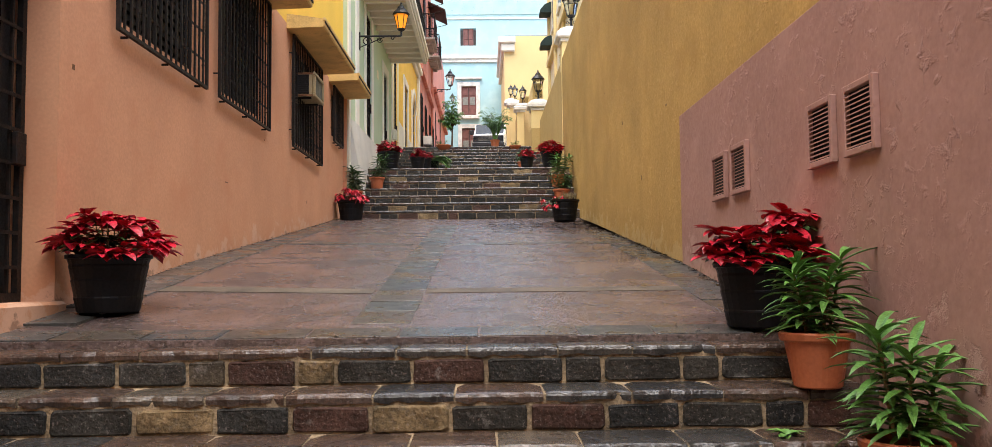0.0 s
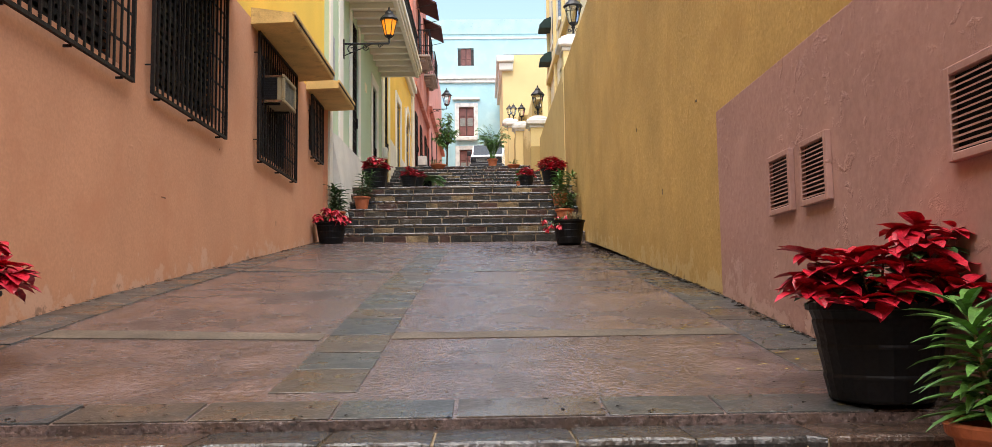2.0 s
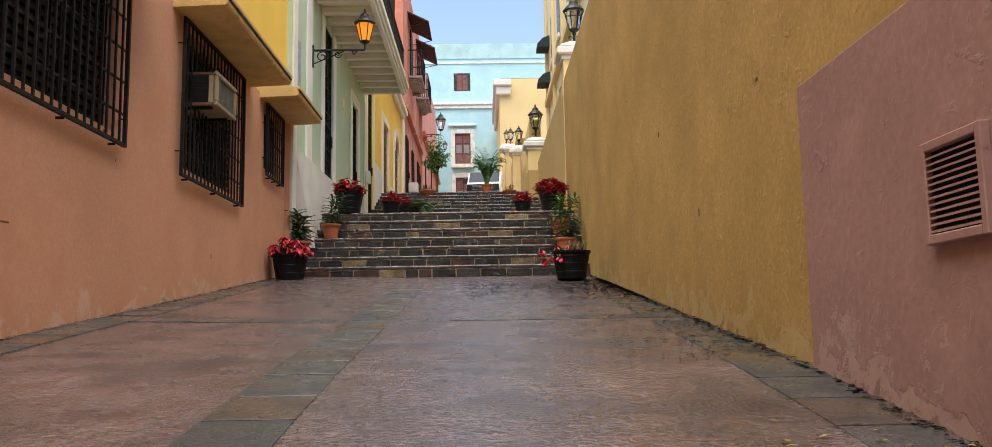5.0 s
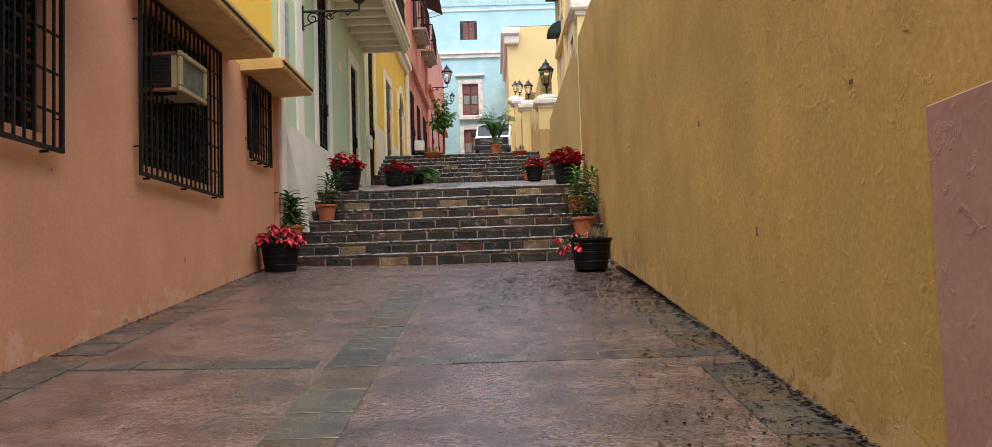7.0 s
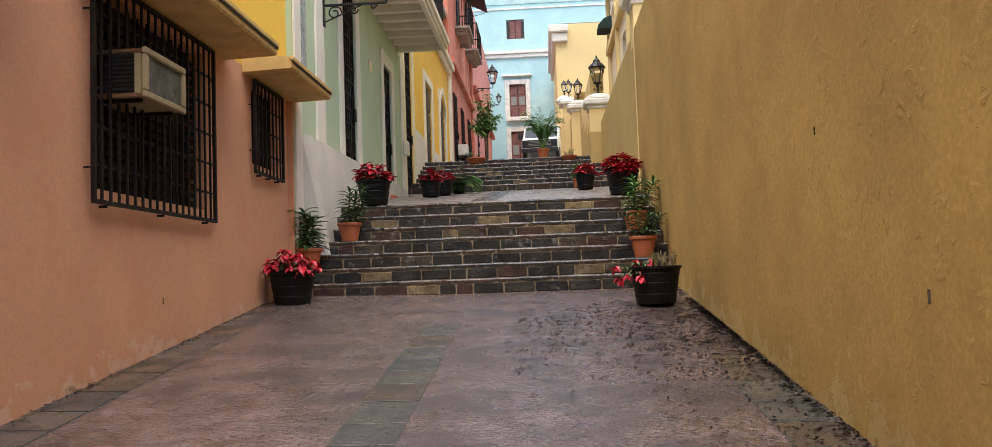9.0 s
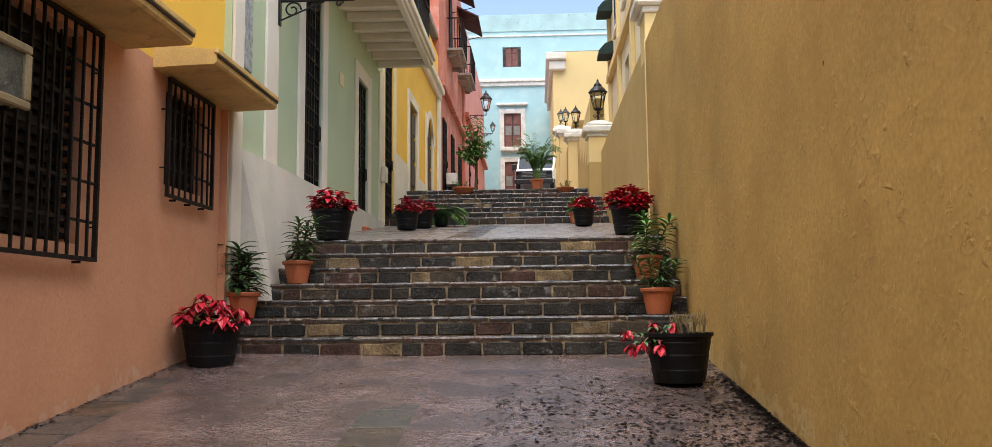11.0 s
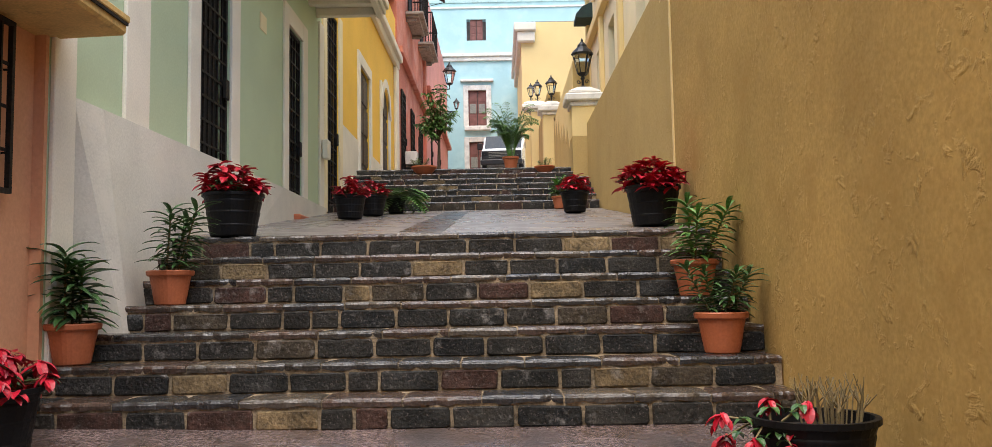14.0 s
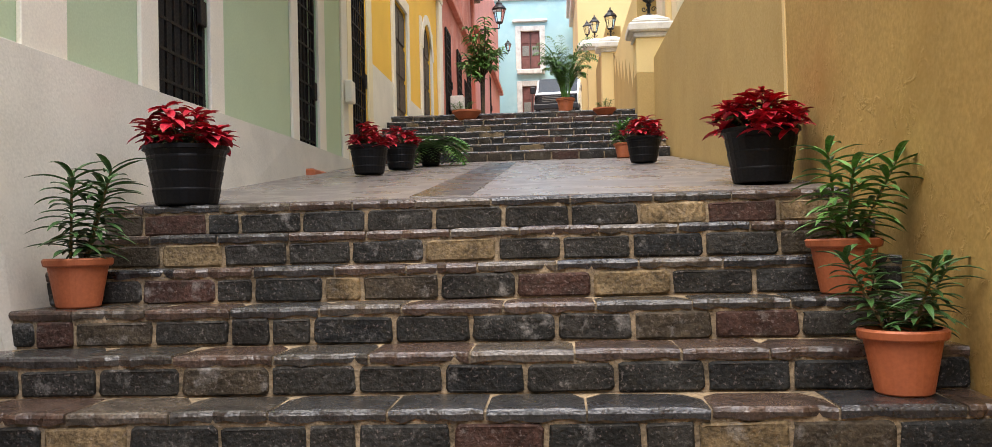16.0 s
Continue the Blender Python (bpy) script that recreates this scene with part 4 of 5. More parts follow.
def poinsettia(x, y, z, s, label, seed, heads=34, wilt=0.0, lean=(0, 0), height=0.17):
    """Stems with whorls of pointed red bracts over green leaves, rooted in the pot's soil."""
    rng = random.Random(seed)
    plant = thing("poinsettia", pose(x, y, z), label, "plant", "poinsettias")
    stems, red, green = bmesh.new(), bmesh.new(), bmesh.new()
    for k in range(heads):
        a, rad = rng.uniform(0, 6.283), 0.32 * s * math.sqrt(rng.uniform(0.02, 1))
        hx, hy = rad * math.cos(a) + lean[0] * rng.random(), rad * math.sin(a) + lean[1] * rng.random()
        hz = (0.04 + (height + 0.1) * rng.random() ** 0.6) * s * (1.2 - 0.75 * (rad / 0.32 / s) ** 2) - wilt * 0.15 * rng.random()
        head = Vector((hx, hy, hz))
        rod(stems, (hx * 0.3, hy * 0.3, 0), head, 0.006, 4, 0.004)
        for j in range(10):
            b = 6.283 * j / 10 + rng.uniform(-0.3, 0.3)
            tilt = rng.uniform(-0.4, 0.65) - wilt
            L = rng.uniform(0.07, 0.165) * s
            blade(red, head + Vector((0, 0, rng.uniform(-0.025, 0.015))), (math.cos(b) + hx * 0.8, math.sin(b) + hy * 0.8, tilt), L, L * 0.5, rng.uniform(0.3, 0.9) + wilt, 4, 0.16)
        for j in range(5):
            b = rng.uniform(0, 6.283)
            blade(green, head * rng.uniform(0.4, 0.9), (math.cos(b), math.sin(b), 0.1), 0.12 * s, 0.055 * s, 0.7 + wilt, 4, 0.12)
    tagged(part("stem", stems, STEM, plant), kind="stuff")
    tagged(part("bract", red, BRACT, plant, "drooping red bracts" if wilt else "bright red bracts"), kind="stuff")
    tagged(part("leaf", green, LEAF_DARK, plant), kind="stuff")
    return plant


def dracaena(x, y, z, s, label, seed, stems=3, mat=LEAF, lean=(0.0, 0.0), spread=0.13):
    rng = random.Random(seed)
    plant = thing("foliage_plant", pose(x, y, z), label, "plant", "long-leaved plants")
    st, lv = bmesh.new(), bmesh.new()
    for k in range(stems):
        a = 6.283 * k / stems + rng.uniform(-0.5, 0.5)
        h = rng.uniform(0.3, 0.52) * s
        foot = Vector((0.05 * math.cos(a), 0.05 * math.sin(a), 0))
        tip = Vector((spread * math.cos(a) + lean[0], spread * math.sin(a) + lean[1], h))
        rod(st, foot, tip, 0.009, 5, 0.006)
        n = 38
        for j in range(n):
            f = 0.12 + 0.9 * j / n
            b = j * 2.4 + rng.uniform(-0.3, 0.3)
            up = 0.15 + 1.1 * max(0, f - 0.55) + rng.uniform(-0.1, 0.2)
            L = rng.uniform(0.17, 0.25) * s
            blade(lv, foot.lerp(tip, f), (math.cos(b), math.sin(b), up), L, 0.04 * s, rng.uniform(0.5, 1.1), 5, 0.2)
    tagged(part("stem", st, STEM, plant), kind="stuff")
    tagged(part("leaf", lv, mat, plant), kind="stuff")
    return plant


g = ground_height
# lower ramp
t, h = black_pot(-2.5, 5.72, g(5.72) + 0.03, 1.03, "black plastic planter beside the orange wall")
poinsettia(-2.5, 5.72, g(5.72) + h - 0.04, 1.1, "lush red poinsettia in the black planter", 1, 38)
t, h = black_pot(1.62, 5.0, g(5.0) + 0.01, 1.02, "black plastic planter at the edge of the mauve wall")
poinsettia(1.62, 5.0, g(5.0) + h - 0.04, 1.1, "tall red poinsettia in the black planter", 2, 36, lean=(0.12, 0), height=0.16)
t, h = clay_pot(1.63, 4.2, 0.945, 1.0, "orange terracotta pot on a step by the mauve wall")
dracaena(1.63, 4.2, 0.945 + h - 0.05, 1.0, "leafy green dracaena with striped leaves", 3, 4)
t, h = clay_pot(1.67, 3.42, 0.57, 1.0, "orange terracotta pot on a lower step")
dracaena(1.67, 3.42, 0.57 + h - 0.05, 1.05, "leafy green dracaena with arching leaves", 4, 4)
t, h = clay_pot(-2.62, 4.0, 0.757, 1.0, "orange terracotta pot on a step by the orange wall")
# foot of the middle flight
t, h = black_pot(-2.58, 16.55, g(16.55) + 0.02, 1.05, "black planter at the foot of the steps")
poinsettia(-2.58, 16.55, g(16.55) + h, 0.95, "wilting red poinsettia in the black planter", 5, 20, wilt=0.45)
t, h = black_pot(1.5, 15.75, g(15.75) + 0.02, 1.05, "black planter with dry stems beside the yellow wall")
poinsettia(1.3, 15.7, g(15.8) + h, 0.62, "drooping red remains of a poinsettia", 6, 7, wilt=0.9, lean=(-0.04, 0), height=0.14)
rng = random.Random(12)
bm = bmesh.new()
for k in range(34):
    a, r = rng.uniform(0, 6.283), rng.uniform(0.02, 0.14)
    knee = Vector((1.2 * r * math.cos(a), 1.2 * r * math.sin(a), rng.uniform(0.04, 0.09)))
    rod(bm, (r * math.cos(a), r * math.sin(a), -0.06), knee, 0.0045, 4, 0.004)
    for b in range(3):
        rod(bm, knee, knee + Vector((rng.uniform(-0.05, 0.05), rng.uniform(-0.05, 0.05), rng.uniform(0.04, 0.12))), 0.0035, 4, 0.002)
dry = thing("dry_plant", pose(1.58, 15.75, g(15.75) + h), "withered upright stems in the black planter", "plant")
tagged(part("stem", bm, STEM, dry), kind="stuff")
Z2, H2, Y2, D2 = 2.665, 0.187, 17.12, 0.34
t, h = clay_pot(-2.68, 17.65, Z2 + 2 * H2 + 0.004, 1.0, "terracotta pot on a step beside the white plinth")
dracaena(-2.68, 17.65, Z2 + 2 * H2 + h - 0.04, 1.25, "upright dark green dracaena", 7, 3, LEAF_DARK, spread=0.06)
t, h = clay_pot(-2.3, 18.33, Z2 + 4 * H2 + 0.004, 0.95, "terracotta pot against the sloping white plinth")
dracaena(-2.3, 18.33, Z2 + 4 * H2 + h - 0.04, 0.98, "dark green dracaena leaning over the step", 8, 3, LEAF_DARK, (0.08, 0.0))
t, h = black_pot(-2.14, 19.3, 3.985, 1.0, "black planter at the head of the steps")
poinsettia(-2.14, 19.3, 3.99 + h - 0.06, 0.92, "bright red poinsettia above the steps", 9, 34)
t, h = clay_pot(1.62, 17.7, Z2 + 2 * H2 + 0.004, 1.0, "terracotta pot on a step beside the yellow wall")
dracaena(1.62, 17.7, Z2 + 2 * H2 + h - 0.04, 0.78, "sprawling green dracaena in a pot", 10, 4, LEAF_DARK, (0.0, 0.05), 0.22)
t, h = clay_pot(1.6, 18.33, Z2 + 4 * H2 + 0.004, 1.0, "terracotta pot on a higher step by the yellow wall")
dracaena(1.6, 18.33, Z2 + 4 * H2 + h - 0.04, 1.0, "tall green dracaena against the yellow wall", 11, 3, LEAF, (0.02, 0.0), 0.24)
t, h = black_pot(1.6, 19.95, 4.065, 1.0, "black planter on the landing by the yellow wall")
poinsettia(1.6, 19.95, 4.065 + h - 0.05, 0.97, "large deep red poinsettia with green under-leaves", 12, 38)
# landing
for x, y, s, seed in ((-1.79, 23.05, 0.82, 13), (-1.68, 24.3, 0.78, 14), (1.24, 24.15, 0.8, 15)):
    t, h = black_pot(x, y, g(y) + 0.02, s, "black planter on the landing")
    poinsettia(x, y, g(y) + h - 0.03, s * 0.95, "red poinsettia with dark leaves on the landing", seed, 26)
t, h = black_pot(-1.5, 25.6, g(25.6) + 0.01, 0.62, "black planter under the fern")
fern = thing("fern", pose(-1.5, 25.6, g(25.6) + h), "bright green arching fern", "plant")
bm, rng = bmesh.new(), random.Random(5)
for k in range(46):
    a, up = rng.uniform(0, 6.283), rng.uniform(0.3, 1.3)
    p, d = Vector((0, 0, 0)), Vector((math.cos(a), math.sin(a), up)).normalized()
    side = Vector((-math.sin(a), math.cos(a), 0))
    for j in range(12):
        p = p + d * 0.05
        d = (d + Vector((0, 0, -0.16))).normalized()
        w = 0.14 * math.sin(math.pi * (j + 1) / 13)
        for sgn in (-1, 1):
            blade(bm, p, side * sgn + d * 0.5, w, 0.042, 0.3, 3, 0.0)
tagged(part("frond", bm, LEAF_FERN, fern), kind="stuff")
t, h = clay_pot(1.2, 26.6, g(26.6) + 0.01, 0.8, "small terracotta pot beside the upper flight")
dracaena(1.2, 26.6, g(26.6) + h - 0.03, 0.9, "small green plant in a terracotta pot", 16, 3, LEAF, spread=0.06)


def bowl(x, y, z, s, label):
    top = thing("bowl_planter", pose(x, y, z), label, "planter", "terracotta bowls")
    bm = bmesh.new()
    lathe(bm, [(0.14 * s, 0), (0.2 * s, 0.04 * s), (0.32 * s, 0.18 * s), (0.34 * s, 0.19 * s), (0.34 * s, 0.23 * s), (0.31 * s, 0.23 * s), (0.3 * s, 0.19 * s)], 24)
    part("bowl", bm, TERRA, top)
    bm = bmesh.new()
    lathe(bm, [(0.3 * s, 0.191 * s), (0.02, 0.21 * s)], 16)
    part("soil", bm, SOIL, top)


bowl(-1.37, 29.3, 5.895, 0.78, "wide terracotta bowl at the head of the upper steps")
bowl(1.1, 29.3, 5.895, 0.62, "wide terracotta bowl with seedlings")
dracaena(1.1, 29.3, 6.01, 0.35, "small seedlings in a bowl", 17, 4, LEAF, spread=0.12)
dracaena(-1.45, 29.3, 6.04, 0.4, "weeds in a terracotta bowl", 18, 4, LEAF_FERN, spread=0.2)


def small_tree(x, y, z):
    rng = random.Random(21)
    tree = thing("small_tree", pose(x, y, z), "slender young tree with drooping green and yellowish leaves", "tree")
    wood, lv = bmesh.new(), bmesh.new()
    rod(wood, (0, 0, 0), (0.02, 0, 0.55), 0.03, 7, 0.022)
    for k in range(22):
        a, zz = rng.uniform(0, 6.283), rng.uniform(0.35, 0.55)
        r = rng.uniform(0.1, 0.42)
        tip = Vector((r * math.cos(a), r * math.sin(a), zz + rng.uniform(0.12, 1.05) * (1 - r)))
        rod(wood, (0.02, 0, zz), tip, 0.012, 5, 0.005)
        for j in range(22):
            b = rng.uniform(0, 6.283)
            blade(lv, Vector((0.02, 0, zz)).lerp(tip, rng.uniform(0.4, 1.05)), (math.cos(b), math.sin(b), 0.2), rng.uniform(0.13, 0.2), 0.05, 1.4, 3, 0.1)
    tree.scale = (1.15, 1.15, 1.4)
    part("trunk", wood, BARK, tree)
    part("crown", lv, LEAF_FERN, tree)


small_tree(-1.1, 29.7, 6.06)


def palm(x, y, z):
    rng = random.Random(31)
    pot = thing("flower_pot", pose(x, y, z), "big terracotta tub at the head of the steps", "flower pot", "terracotta pots")
    bm = bmesh.new()
    lathe(bm, [(0.12, 0), (0.155, 0.2), (0.175, 0.21), (0.18, 0.25), (0.16, 0.255), (0.155, 0.22)], 24)
    part("pot", bm, TERRA, pot)
    p = thing("palm", pose(x, y, z + 0.21), "bushy green areca palm with arching fronds", "palm")
    wood, lv = bmesh.new(), bmesh.new()
    for k in range(58):
        a = rng.uniform(0, 6.283)
        d = Vector((math.cos(a) * 0.2, math.sin(a) * 0.2, rng.uniform(0.5, 1.4))).normalized()
        q = Vector((0.1 * math.cos(a), 0.1 * math.sin(a), 0))
        L = rng.uniform(0.8, 1.6)
        for j in range(18):
            nxt = q + d * L / 18
            rod(wood, q, nxt, 0.009 * (1.2 - j / 18), 4)
            q = nxt
            d = (d + Vector((math.cos(a) * 0.03, math.sin(a) * 0.03, -0.012 - 0.009 * j))).normalized()
            if j > 4:
                side = d.cross(Vector((0, 0, 1))).normalized()
                for sgn in (-1, 1):
                    blade(lv, q, side * sgn + d * 0.7, 0.2 * math.sin(math.pi * (j - 2) / 18) + 0.06, 0.045, 0.9, 3, 0.0)
    tagged(part("stem", wood, LEAF, p), kind="stuff")
    tagged(part("frond", lv, LEAF, p), kind="stuff")
    p.scale = (0.54, 0.54, 1.0)


palm(0.42, 30.0, 6.1)


# ---- parked van ----
def van(x, y, z):
    v = thing("van", pose(x, y, z, 0, 0, -6), "white van with black grille, parked nose towards the steps", "van")
    bm = bmesh.new()
    prism(bm, [(0, 0.45), (0, 1.05), (0.75, 1.2), (1.35, 1.95), (4.6, 2.0), (4.7, 0.45)], "x", -0.92, 0.92)
    bmesh.ops.bevel(bm, geom=list(bm.edges), offset=0.07, segments=2, affect="EDGES")
    part("body", bm, CAR_PAINT, v)
    bm = bmesh.new()
    prism(bm, [(0.80, 1.22), (1.33, 1.88), (1.27, 1.92), (0.72, 1.23)], "x", -0.84, 0.84)
    part("windscreen", bm, CAR_GLASS, v)
    boxes("grille", CAR_DARK, [(-0.9, 0.9, -0.03, 0.02, 0.63, 1.02)], v, 0.02)
    for i in range(4):
        boxes("slat", GRILLE, [(-0.58, 0.58, -0.04, -0.031, 0.72 + i * 0.07, 0.74 + i * 0.07)], v)
    boxes("bumper", CAR_DARK, [(-0.95, 0.95, -0.12, 0.05, 0.38, 0.62)], v, 0.04)
    for s in (-1, 1):
        boxes("headlight", GLASS, [(s * 0.76 - 0.14, s * 0.76 + 0.14, -0.035, 0.03, 0.72, 0.98)], v, 0.02)
        boxes("mirror", CAR_DARK, [(s * 1.1 - 0.12, s * 1.1 + 0.12, 0.95, 1.05, 1.25, 1.55)], v, 0.03)
        for yy in (0.85, 3.7):
            w = thing("wheel", pose(s * 0.85, yy, 0.36, 0, 90), "", "")
            w.parent = v
            bm = bmesh.new()
            lathe(bm, [(0.22, -0.1), (0.34, -0.1), (0.36, -0.07), (0.36, 0.07), (0.34, 0.1), (0.22, 0.1)], 22)
            part("tyre", bm, TYRE, w)
            bm = bmesh.new()
            lathe(bm, [(0.05, -0.11), (0.21, -0.105), (0.21, 0.105), (0.05, 0.11)], 16)
            part("rim", bm, GRILLE, w)


van(0.3, 50.0, 8.85)


# ---- louvred vents in the mauve wall ----
def vent(y0, y1, z0, z1):
    top = thing("wall_vent", pose(RIGHT - 0.025, (y0 + y1) / 2, z0), "mauve-painted louvred vent set in the wall", "vent", "louvred wall vents")
    w, h = (y1 - y0) / 2, z1 - z0
    boxes("backing", DARK, [(-0.006, 0.0, -w + 0.03, w - 0.03, 0.03, h - 0.03)], top)
    boxes("frame", MAUVE, [(-0.035, 0.0, -w, -w + 0.035, 0, h), (-0.035, 0.0, w - 0.035, w, 0, h), (-0.035, 0, -w + 0.035, w - 0.035, 0, 0.035), (-0.035, 0, -w + 0.035, w - 0.035, h - 0.035, h)], top, 0.004)
    n = 12
    for i in range(n):
        z = 0.04 + (h - 0.08) * i / n
        bm = bmesh.new()
        prism(bm, [(-0.03, z), (-0.008, z + 0.01), (-0.008, z + 0.016), (-0.03, z + 0.007)], "y", -w + 0.036, w - 0.036)
        part("slat", bm, MAUVE, top)


for a, b in ((4.04, 4.4), (4.54, 4.9), (6.06, 6.45), (6.6, 6.99)):
    vent(a, b, 2.1, 2.47)

# ---- debris ----
rng = random.Random(77)


def litter(name, mat, count, x0, x1, y0, y1, size, label, skew=1.0, heap=None):
    bm = bmesh.new()
    for k in range(count):
        x, y = x1 - (x1 - x0) * rng.random() ** skew, rng.triangular(y0, y1, heap) if heap else rng.uniform(y0, y1)
        a, s = rng.uniform(0, 6.283), size * rng.uniform(0.4, 1.3)
        blade(bm, (x, y, g(y) + 0.008 + (fall(x, y) if y < 17 else 0)), (math.cos(a), math.sin(a), 0.15), s, s * 0.45, 0.4, 2, 0.1)
    tagged(part(name, bm, mat), label, "litter", kind="stuff")


litter("dead_leaves", DEBRIS, 2800, 0.0, 1.92, 12.2, 16.2, 0.045, "dark wet leaf litter along the yellow wall", 3.2, 15.0)
litter("dead_leaves", DEBRIS, 1600, 1.0, 1.92, 8.6, 14.2, 0.035, "thin trail of dark leaf scraps down the ramp", 1.8)
litter("dead_leaves", DEBRIS, 700, 1.86, 1.93, 5.6, 17, 0.045, "dark moss and scraps at the foot of the yellow wall")
litter("dead_leaves", DEBRIS, 700, -2.95, 1.9, 5.2, 17, 0.022, "scattered dark leaf scraps on the ramp")
litter("dead_leaves", DEBRIS, 420, -2.92, -2.82, 5.9, 17, 0.04, "dark scraps along the foot of the orange wall")
litter("fallen_leaves", DEBRIS_YELLOW, 40, 1.2, 1.9, 4.9, 7.2, 0.05, "yellow fallen leaves on the ramp")

# ---- steps: cores, then the blocks ----
def block_mesh(name, lx, ly, lz, mat, seed, rough=0.008, edge=0.014):
    r = random.Random(seed)
    bm = bmesh.new()
    box(bm, -lx / 2, lx / 2, -ly / 2, ly / 2, -lz / 2, lz / 2, edge)
    for v in bm.verts:
        v.co += Vector((r.uniform(-rough, rough), r.uniform(-rough, rough), r.uniform(-rough, rough)))
    return finish(name, bm, mat)


def tread_mesh(seed):
    """A tread stone with a rounded, chipped nose; x along its front edge."""
    r = random.Random(seed)
    bm, rings, n = bmesh.new(), [], 7
    for i in range(n + 1):
        x = -0.21 + 0.42 * i / n
        chip, sag = r.uniform(-0.006, 0.006) - (0.012 if r.random() < 0.15 else 0), r.uniform(-0.012, 0.006)
        end = 0.004 if i in (0, n) else 0
        prof = ((0.16, 0.015 - end), (-0.148 - chip, 0.0165 - end), (-0.16 - chip, 0.009), (-0.165 - chip, -0.004), (-0.16 - chip, -0.026 + sag), (-0.13, -0.03 + sag), (0.16, -0.02))
        rings.append([bm.verts.new((x, y, z + r.uniform(-0.0006, 0.0006))) for y, z in prof])
    for a, b in zip(rings, rings[1:]):
        for k in range(7):
            bm.faces.new((a[k], a[(k + 1) % 7], b[(k + 1) % 7], b[k]))
    bm.faces.new(rings[0]), bm.faces.new(rings[-1])
    return finish("tread_stone", bm, TREAD)


def brick_mesh(seed):
    """A slag block with rounded corners and a slightly uneven face."""
    r = random.Random(seed)
    bm = bmesh.new()
    out = []
    for sx, sz in ((-1, -1), (1, -1), (1, 1), (-1, 1)):
        for a in (0, 1, 2):
            t = math.radians({(-1, -1): 180, (1, -1): 270, (1, 1): 0, (-1, 1): 90}[(sx, sz)] + 45 * a)
            out.append((sx * 0.165 + 0.02 * math.cos(t) + r.uniform(-0.005, 0.005), sz * 0.041 + 0.02 * math.sin(t) + r.uniform(-0.004, 0.004)))
    back = [bm.verts.new((x, 0.05, z)) for x, z in out]
    rim = [bm.verts.new((x, -0.042 + r.uniform(-0.003, 0.003), z)) for x, z in out]
    face = [bm.verts.new((x * 0.95, -0.052 + r.uniform(-0.003, 0.003), z * 0.85)) for x, z in out]
    for a, b in ((back, rim), (rim, face)):
        for i in range(12):
            bm.faces.new((a[i], a[(i + 1) % 12], b[(i + 1) % 12], b[i]))
    bm.faces.new(face)
    return finish("brick", bm, BLOCK)


FACE_BLOCKS = [brick_mesh(i) for i in range(8)]
TREAD_BLOCKS = [tread_mesh(20 + i) for i in range(8)]
PAVER_BLOCKS = [block_mesh("paver", 0.37, 0.5, 0.04, PAVER, 40 + i, 0.0012, 0.0025) for i in range(4)]


def piece(mesh, name, m, parent):
    ob = new(name, mesh)
    ob.matrix_world = m
    ob.parent = parent
    return ob


def flight(name, y0, z0, tread, rise, n, label, seed, x0=-2.99, x1=1.93, last=0.3):
    """Mortar core with a course of blocks in every riser and stones on every tread."""
    r = random.Random(seed)
    bm = bmesh.new()
    outline = [(y0, z0 - 0.6)]
    for k in range(n):
        outline += [(y0 + k * tread, z0 + k * rise - (0.6 if k == 0 else 0)), (y0 + k * tread, z0 + (k + 1) * rise - 0.012)]
    outline = outline[1:] + [(y0 + (n - 1) * tread + last, z0 + n * rise - 0.012), (y0 + (n - 1) * tread + last, z0 - 0.6)]
    prism(bm, outline, "x", x0, x1)
    core = tagged(part(name, bm, MORTAR), label, "steps", kind="structure")
    for k in range(n):
        y, z = y0 + k * tread, z0 + k * rise
        x = x0 - r.uniform(0, 0.3)
        while x < x1 - 0.05:
            f = 0.5 if r.random() < 0.17 else r.uniform(0.92, 1.08)
            w = 0.37 * f
            a, b = max(x, x0 + 0.005), min(x + w, x1 - 0.005)
            if b - a > 0.08:
                piece(r.choice(FACE_BLOCKS), "brick", pose((a + b) / 2, y + 0.034 + r.uniform(-0.004, 0.004), z + 0.068, r.uniform(-1, 1), r.uniform(-0.7, 0.7), r.uniform(-0.8, 0.8)) @ Matrix.Diagonal(((b - a) / 0.37, 1, r.uniform(0.94, 1.05), 1)), core)
            x += w + 0.02
        x = x0 - r.uniform(0, 0.3)
        depth = tread if k < n - 1 else 0.3
        while x < x1 - 0.05:
            w = 0.42 * r.uniform(0.85, 1.15)
            a, b = max(x, x0 + 0.005), min(x + w, x1 - 0.005)
            if b - a > 0.08:
                piece(r.choice(TREAD_BLOCKS), "tread_stone", pose((a + b) / 2, y + depth / 2 - 0.016, z + rise - 0.014 + r.uniform(-0.002, 0.003), r.uniform(-0.5, 0.5), r.uniform(-0.3, 0.3), r.uniform(-0.7, 0.7)) @ Matrix.Diagonal(((b - a) / 0.42, (depth - 0.004) / 0.32, 1, 1)), core)
            x += w + 0.011
    return core


flight("steps_lower", 2.75, 0.0, 0.36, 0.188, 6, "lower flight of dark slag-block steps with mortar joints", 3)
flight("steps_middle", Y2, Z2, D2, H2, 7, "middle flight of damp dark block steps", 4)
flight("steps_upper", 27.0, 4.93, 0.42, 0.16, 7, "upper flight of brown and grey block steps", 5)

SLOPE = math.degrees(math.atan(0.1185))


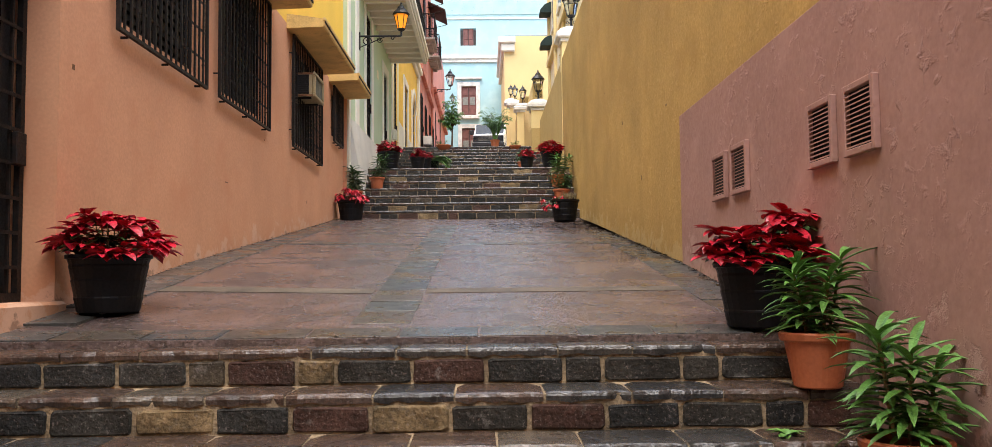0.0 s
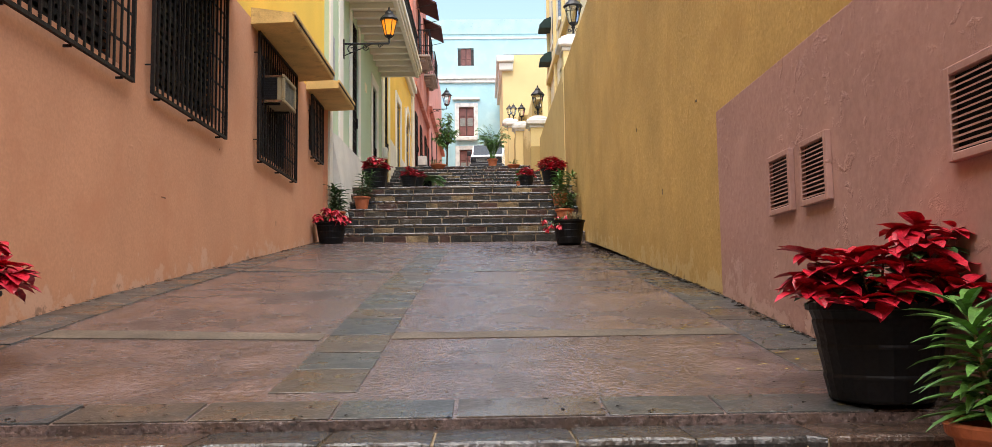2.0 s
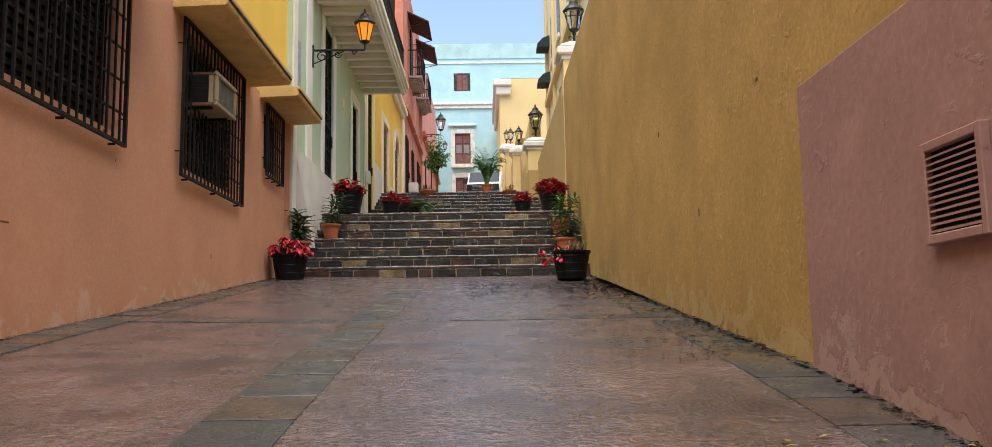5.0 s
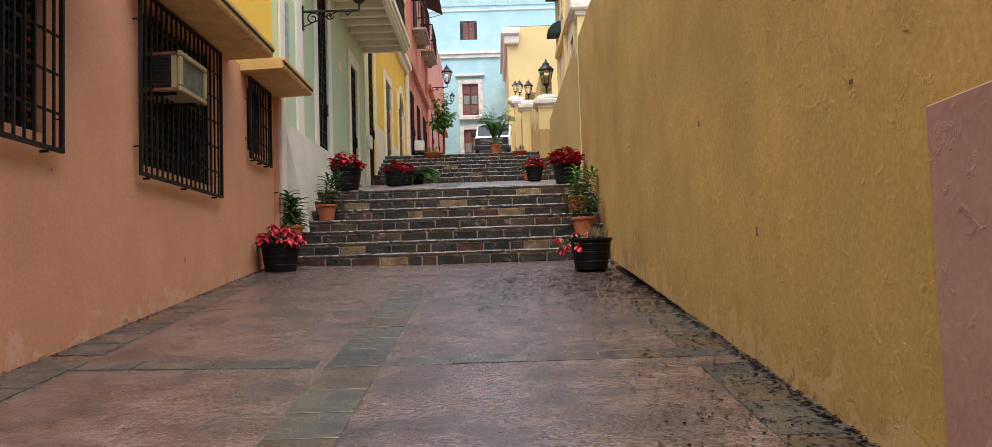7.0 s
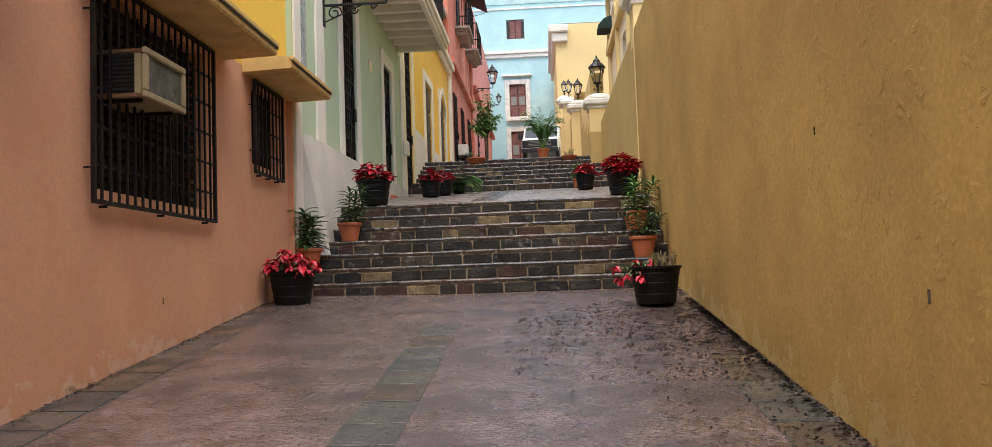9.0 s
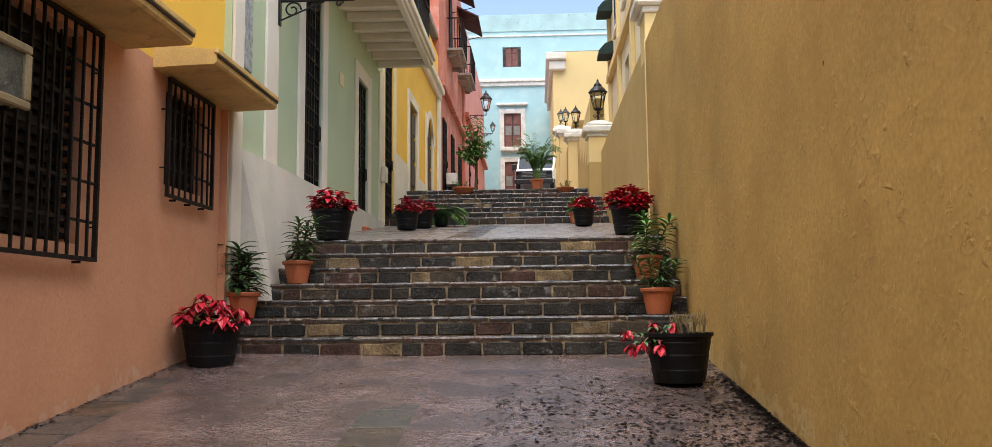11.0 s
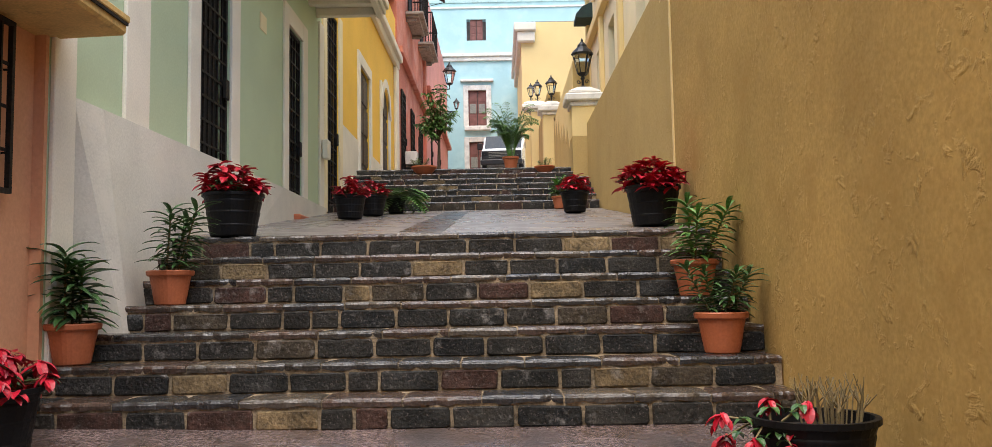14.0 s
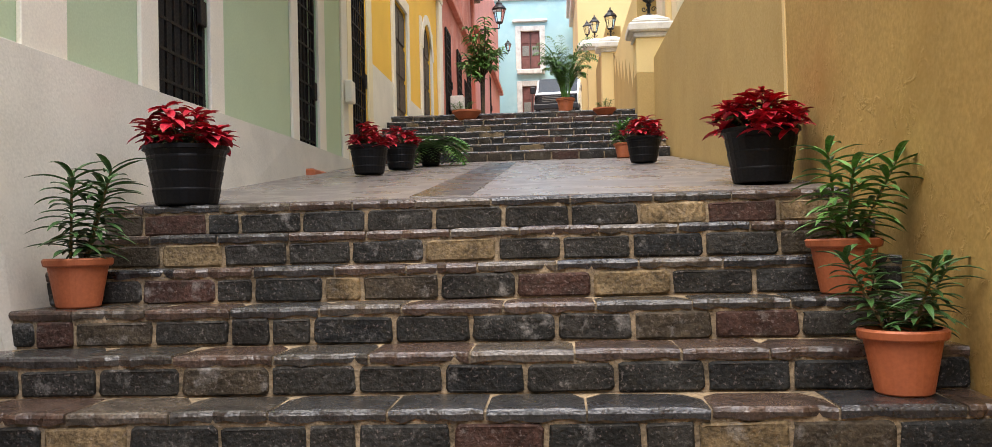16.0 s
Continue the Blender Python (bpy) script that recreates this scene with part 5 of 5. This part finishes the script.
def pave(x, y, w, l, turn, parent, r):
    piece(r.choice(PAVER_BLOCKS), "paver", pose(x, y, g(y) - 0.0145 + r.uniform(-0.001, 0.0015) + (fall(x, y) if y < 17 else 0), math.degrees(math.atan((g(y + 0.1) - g(y - 0.1)) / 0.2)), 1.29 if x < -0.9 and 5.8 < y < 17 else 0, 0) @ Matrix.Diagonal((w / 0.37, l / 0.5, 1, 1)), parent)


r = random.Random(9)
boxes("band", BAND, [(-0.46, 1.55, -0.14, 0.14, -0.05, 0.002)], slab).matrix_world = pose(0, 6.75, g(6.75), SLOPE)
boxes("band", BAND, [(-1.0, 1.0, -0.14, 0.14, -0.05, 0.002)], slab).matrix_world = pose(-1.87, 6.75, g(6.75) + fall(-1.87), SLOPE, 1.29)
y = 5.3
while y < 16.9:
    l = r.uniform(0.4, 0.62)
    pave(-0.65, y + l / 2, 0.37, l - 0.015, 0, slab, r)
    y += l
x = -2.98
while x < 1.9:
    w = min(r.uniform(0.42, 0.6), 1.93 - x)
    pave(x + w / 2, 5.0, w - 0.015, 0.28, 0, slab, r)
    x += w
for yy, x0, x1 in ((10.85, -0.4, 1.9), (10.85, -2.9, -0.9), (16.95, -2.9, 1.9)):
    x = x0
    while x < x1 - 0.1:
        w = min(r.uniform(0.38, 0.55), x1 - x)
        pave(x + w / 2, yy, w - 0.015, 0.24, 0, slab, r)
        x += w
for xx in (-2.7, 1.74):
    y = 5.3 if xx < 0 else 5.6
    while y < (16.7 if xx < 0 else 13.0):
        l = r.uniform(0.4, 0.6)
        if not 10.6 < y + l / 2 < 11.1:
            pave(xx, y + l / 2, 0.36, l - 0.015, 0, slab, r)
        y += l
y = 19.5
while y < 26.6:
    l = r.uniform(0.7, 1.0)
    pave(-0.55, y + l / 2, 0.4, l - 0.015, 0, upper, r)
    y += l

# ---- marks on the walls ----
tagged(boxes("wall_hole", DARK, [(-0.006, 0.0, -0.008, 0.008, -0.025, 0.025)], None, 0.004), "small dark hole in the yellow stucco", "hole").matrix_world = pose(RIGHT, 11.73, 3.62)
for y, z, w, h in ((6.0, 3.02, 0.02, 0.02), (11.0, 3.55, 0.012, 0.018), (11.25, 3.35, 0.008, 0.01), (9.6, 2.6, 0.05, 0.006), (13.9, 2.75, 0.012, 0.03)):
    tagged(boxes("wall_hole", RUST, [(-0.004, 0.002, -w, w, -h, h)], None, 0.001), "small chipped patch in the orange stucco", "hole").matrix_world = pose(LEFT, y, z)
for y, z, w, h in ((8.9, 3.3, 0.02, 0.01), (10.4, 2.7, 0.012, 0.03), (13.4, 4.4, 0.006, 0.012)):
    tagged(boxes("wall_hole", BARK, [(-0.003, 0.002, -w, w, -h, h)], None, 0.001), "small chip in the yellow stucco", "hole").matrix_world = pose(RIGHT, y, z)
litter("dead_leaves", DEBRIS, 120, -2.9, 1.9, 4.6, 5.15, 0.03, "small scraps on the top step")
weed = thing("weed", pose(1.38, 3.95, 0.76), "small green weed growing from a step joint", "plant")
bm, rng = bmesh.new(), random.Random(8)
for k in range(14):
    a = rng.uniform(0, 6.283)
    blade(bm, (0, 0, 0), (math.cos(a), math.sin(a), rng.uniform(0.1, 0.8)), rng.uniform(0.05, 0.11), 0.04, 0.8, 3, 0.1)
tagged(part("leaf", bm, LEAF_FERN, weed), kind="stuff")
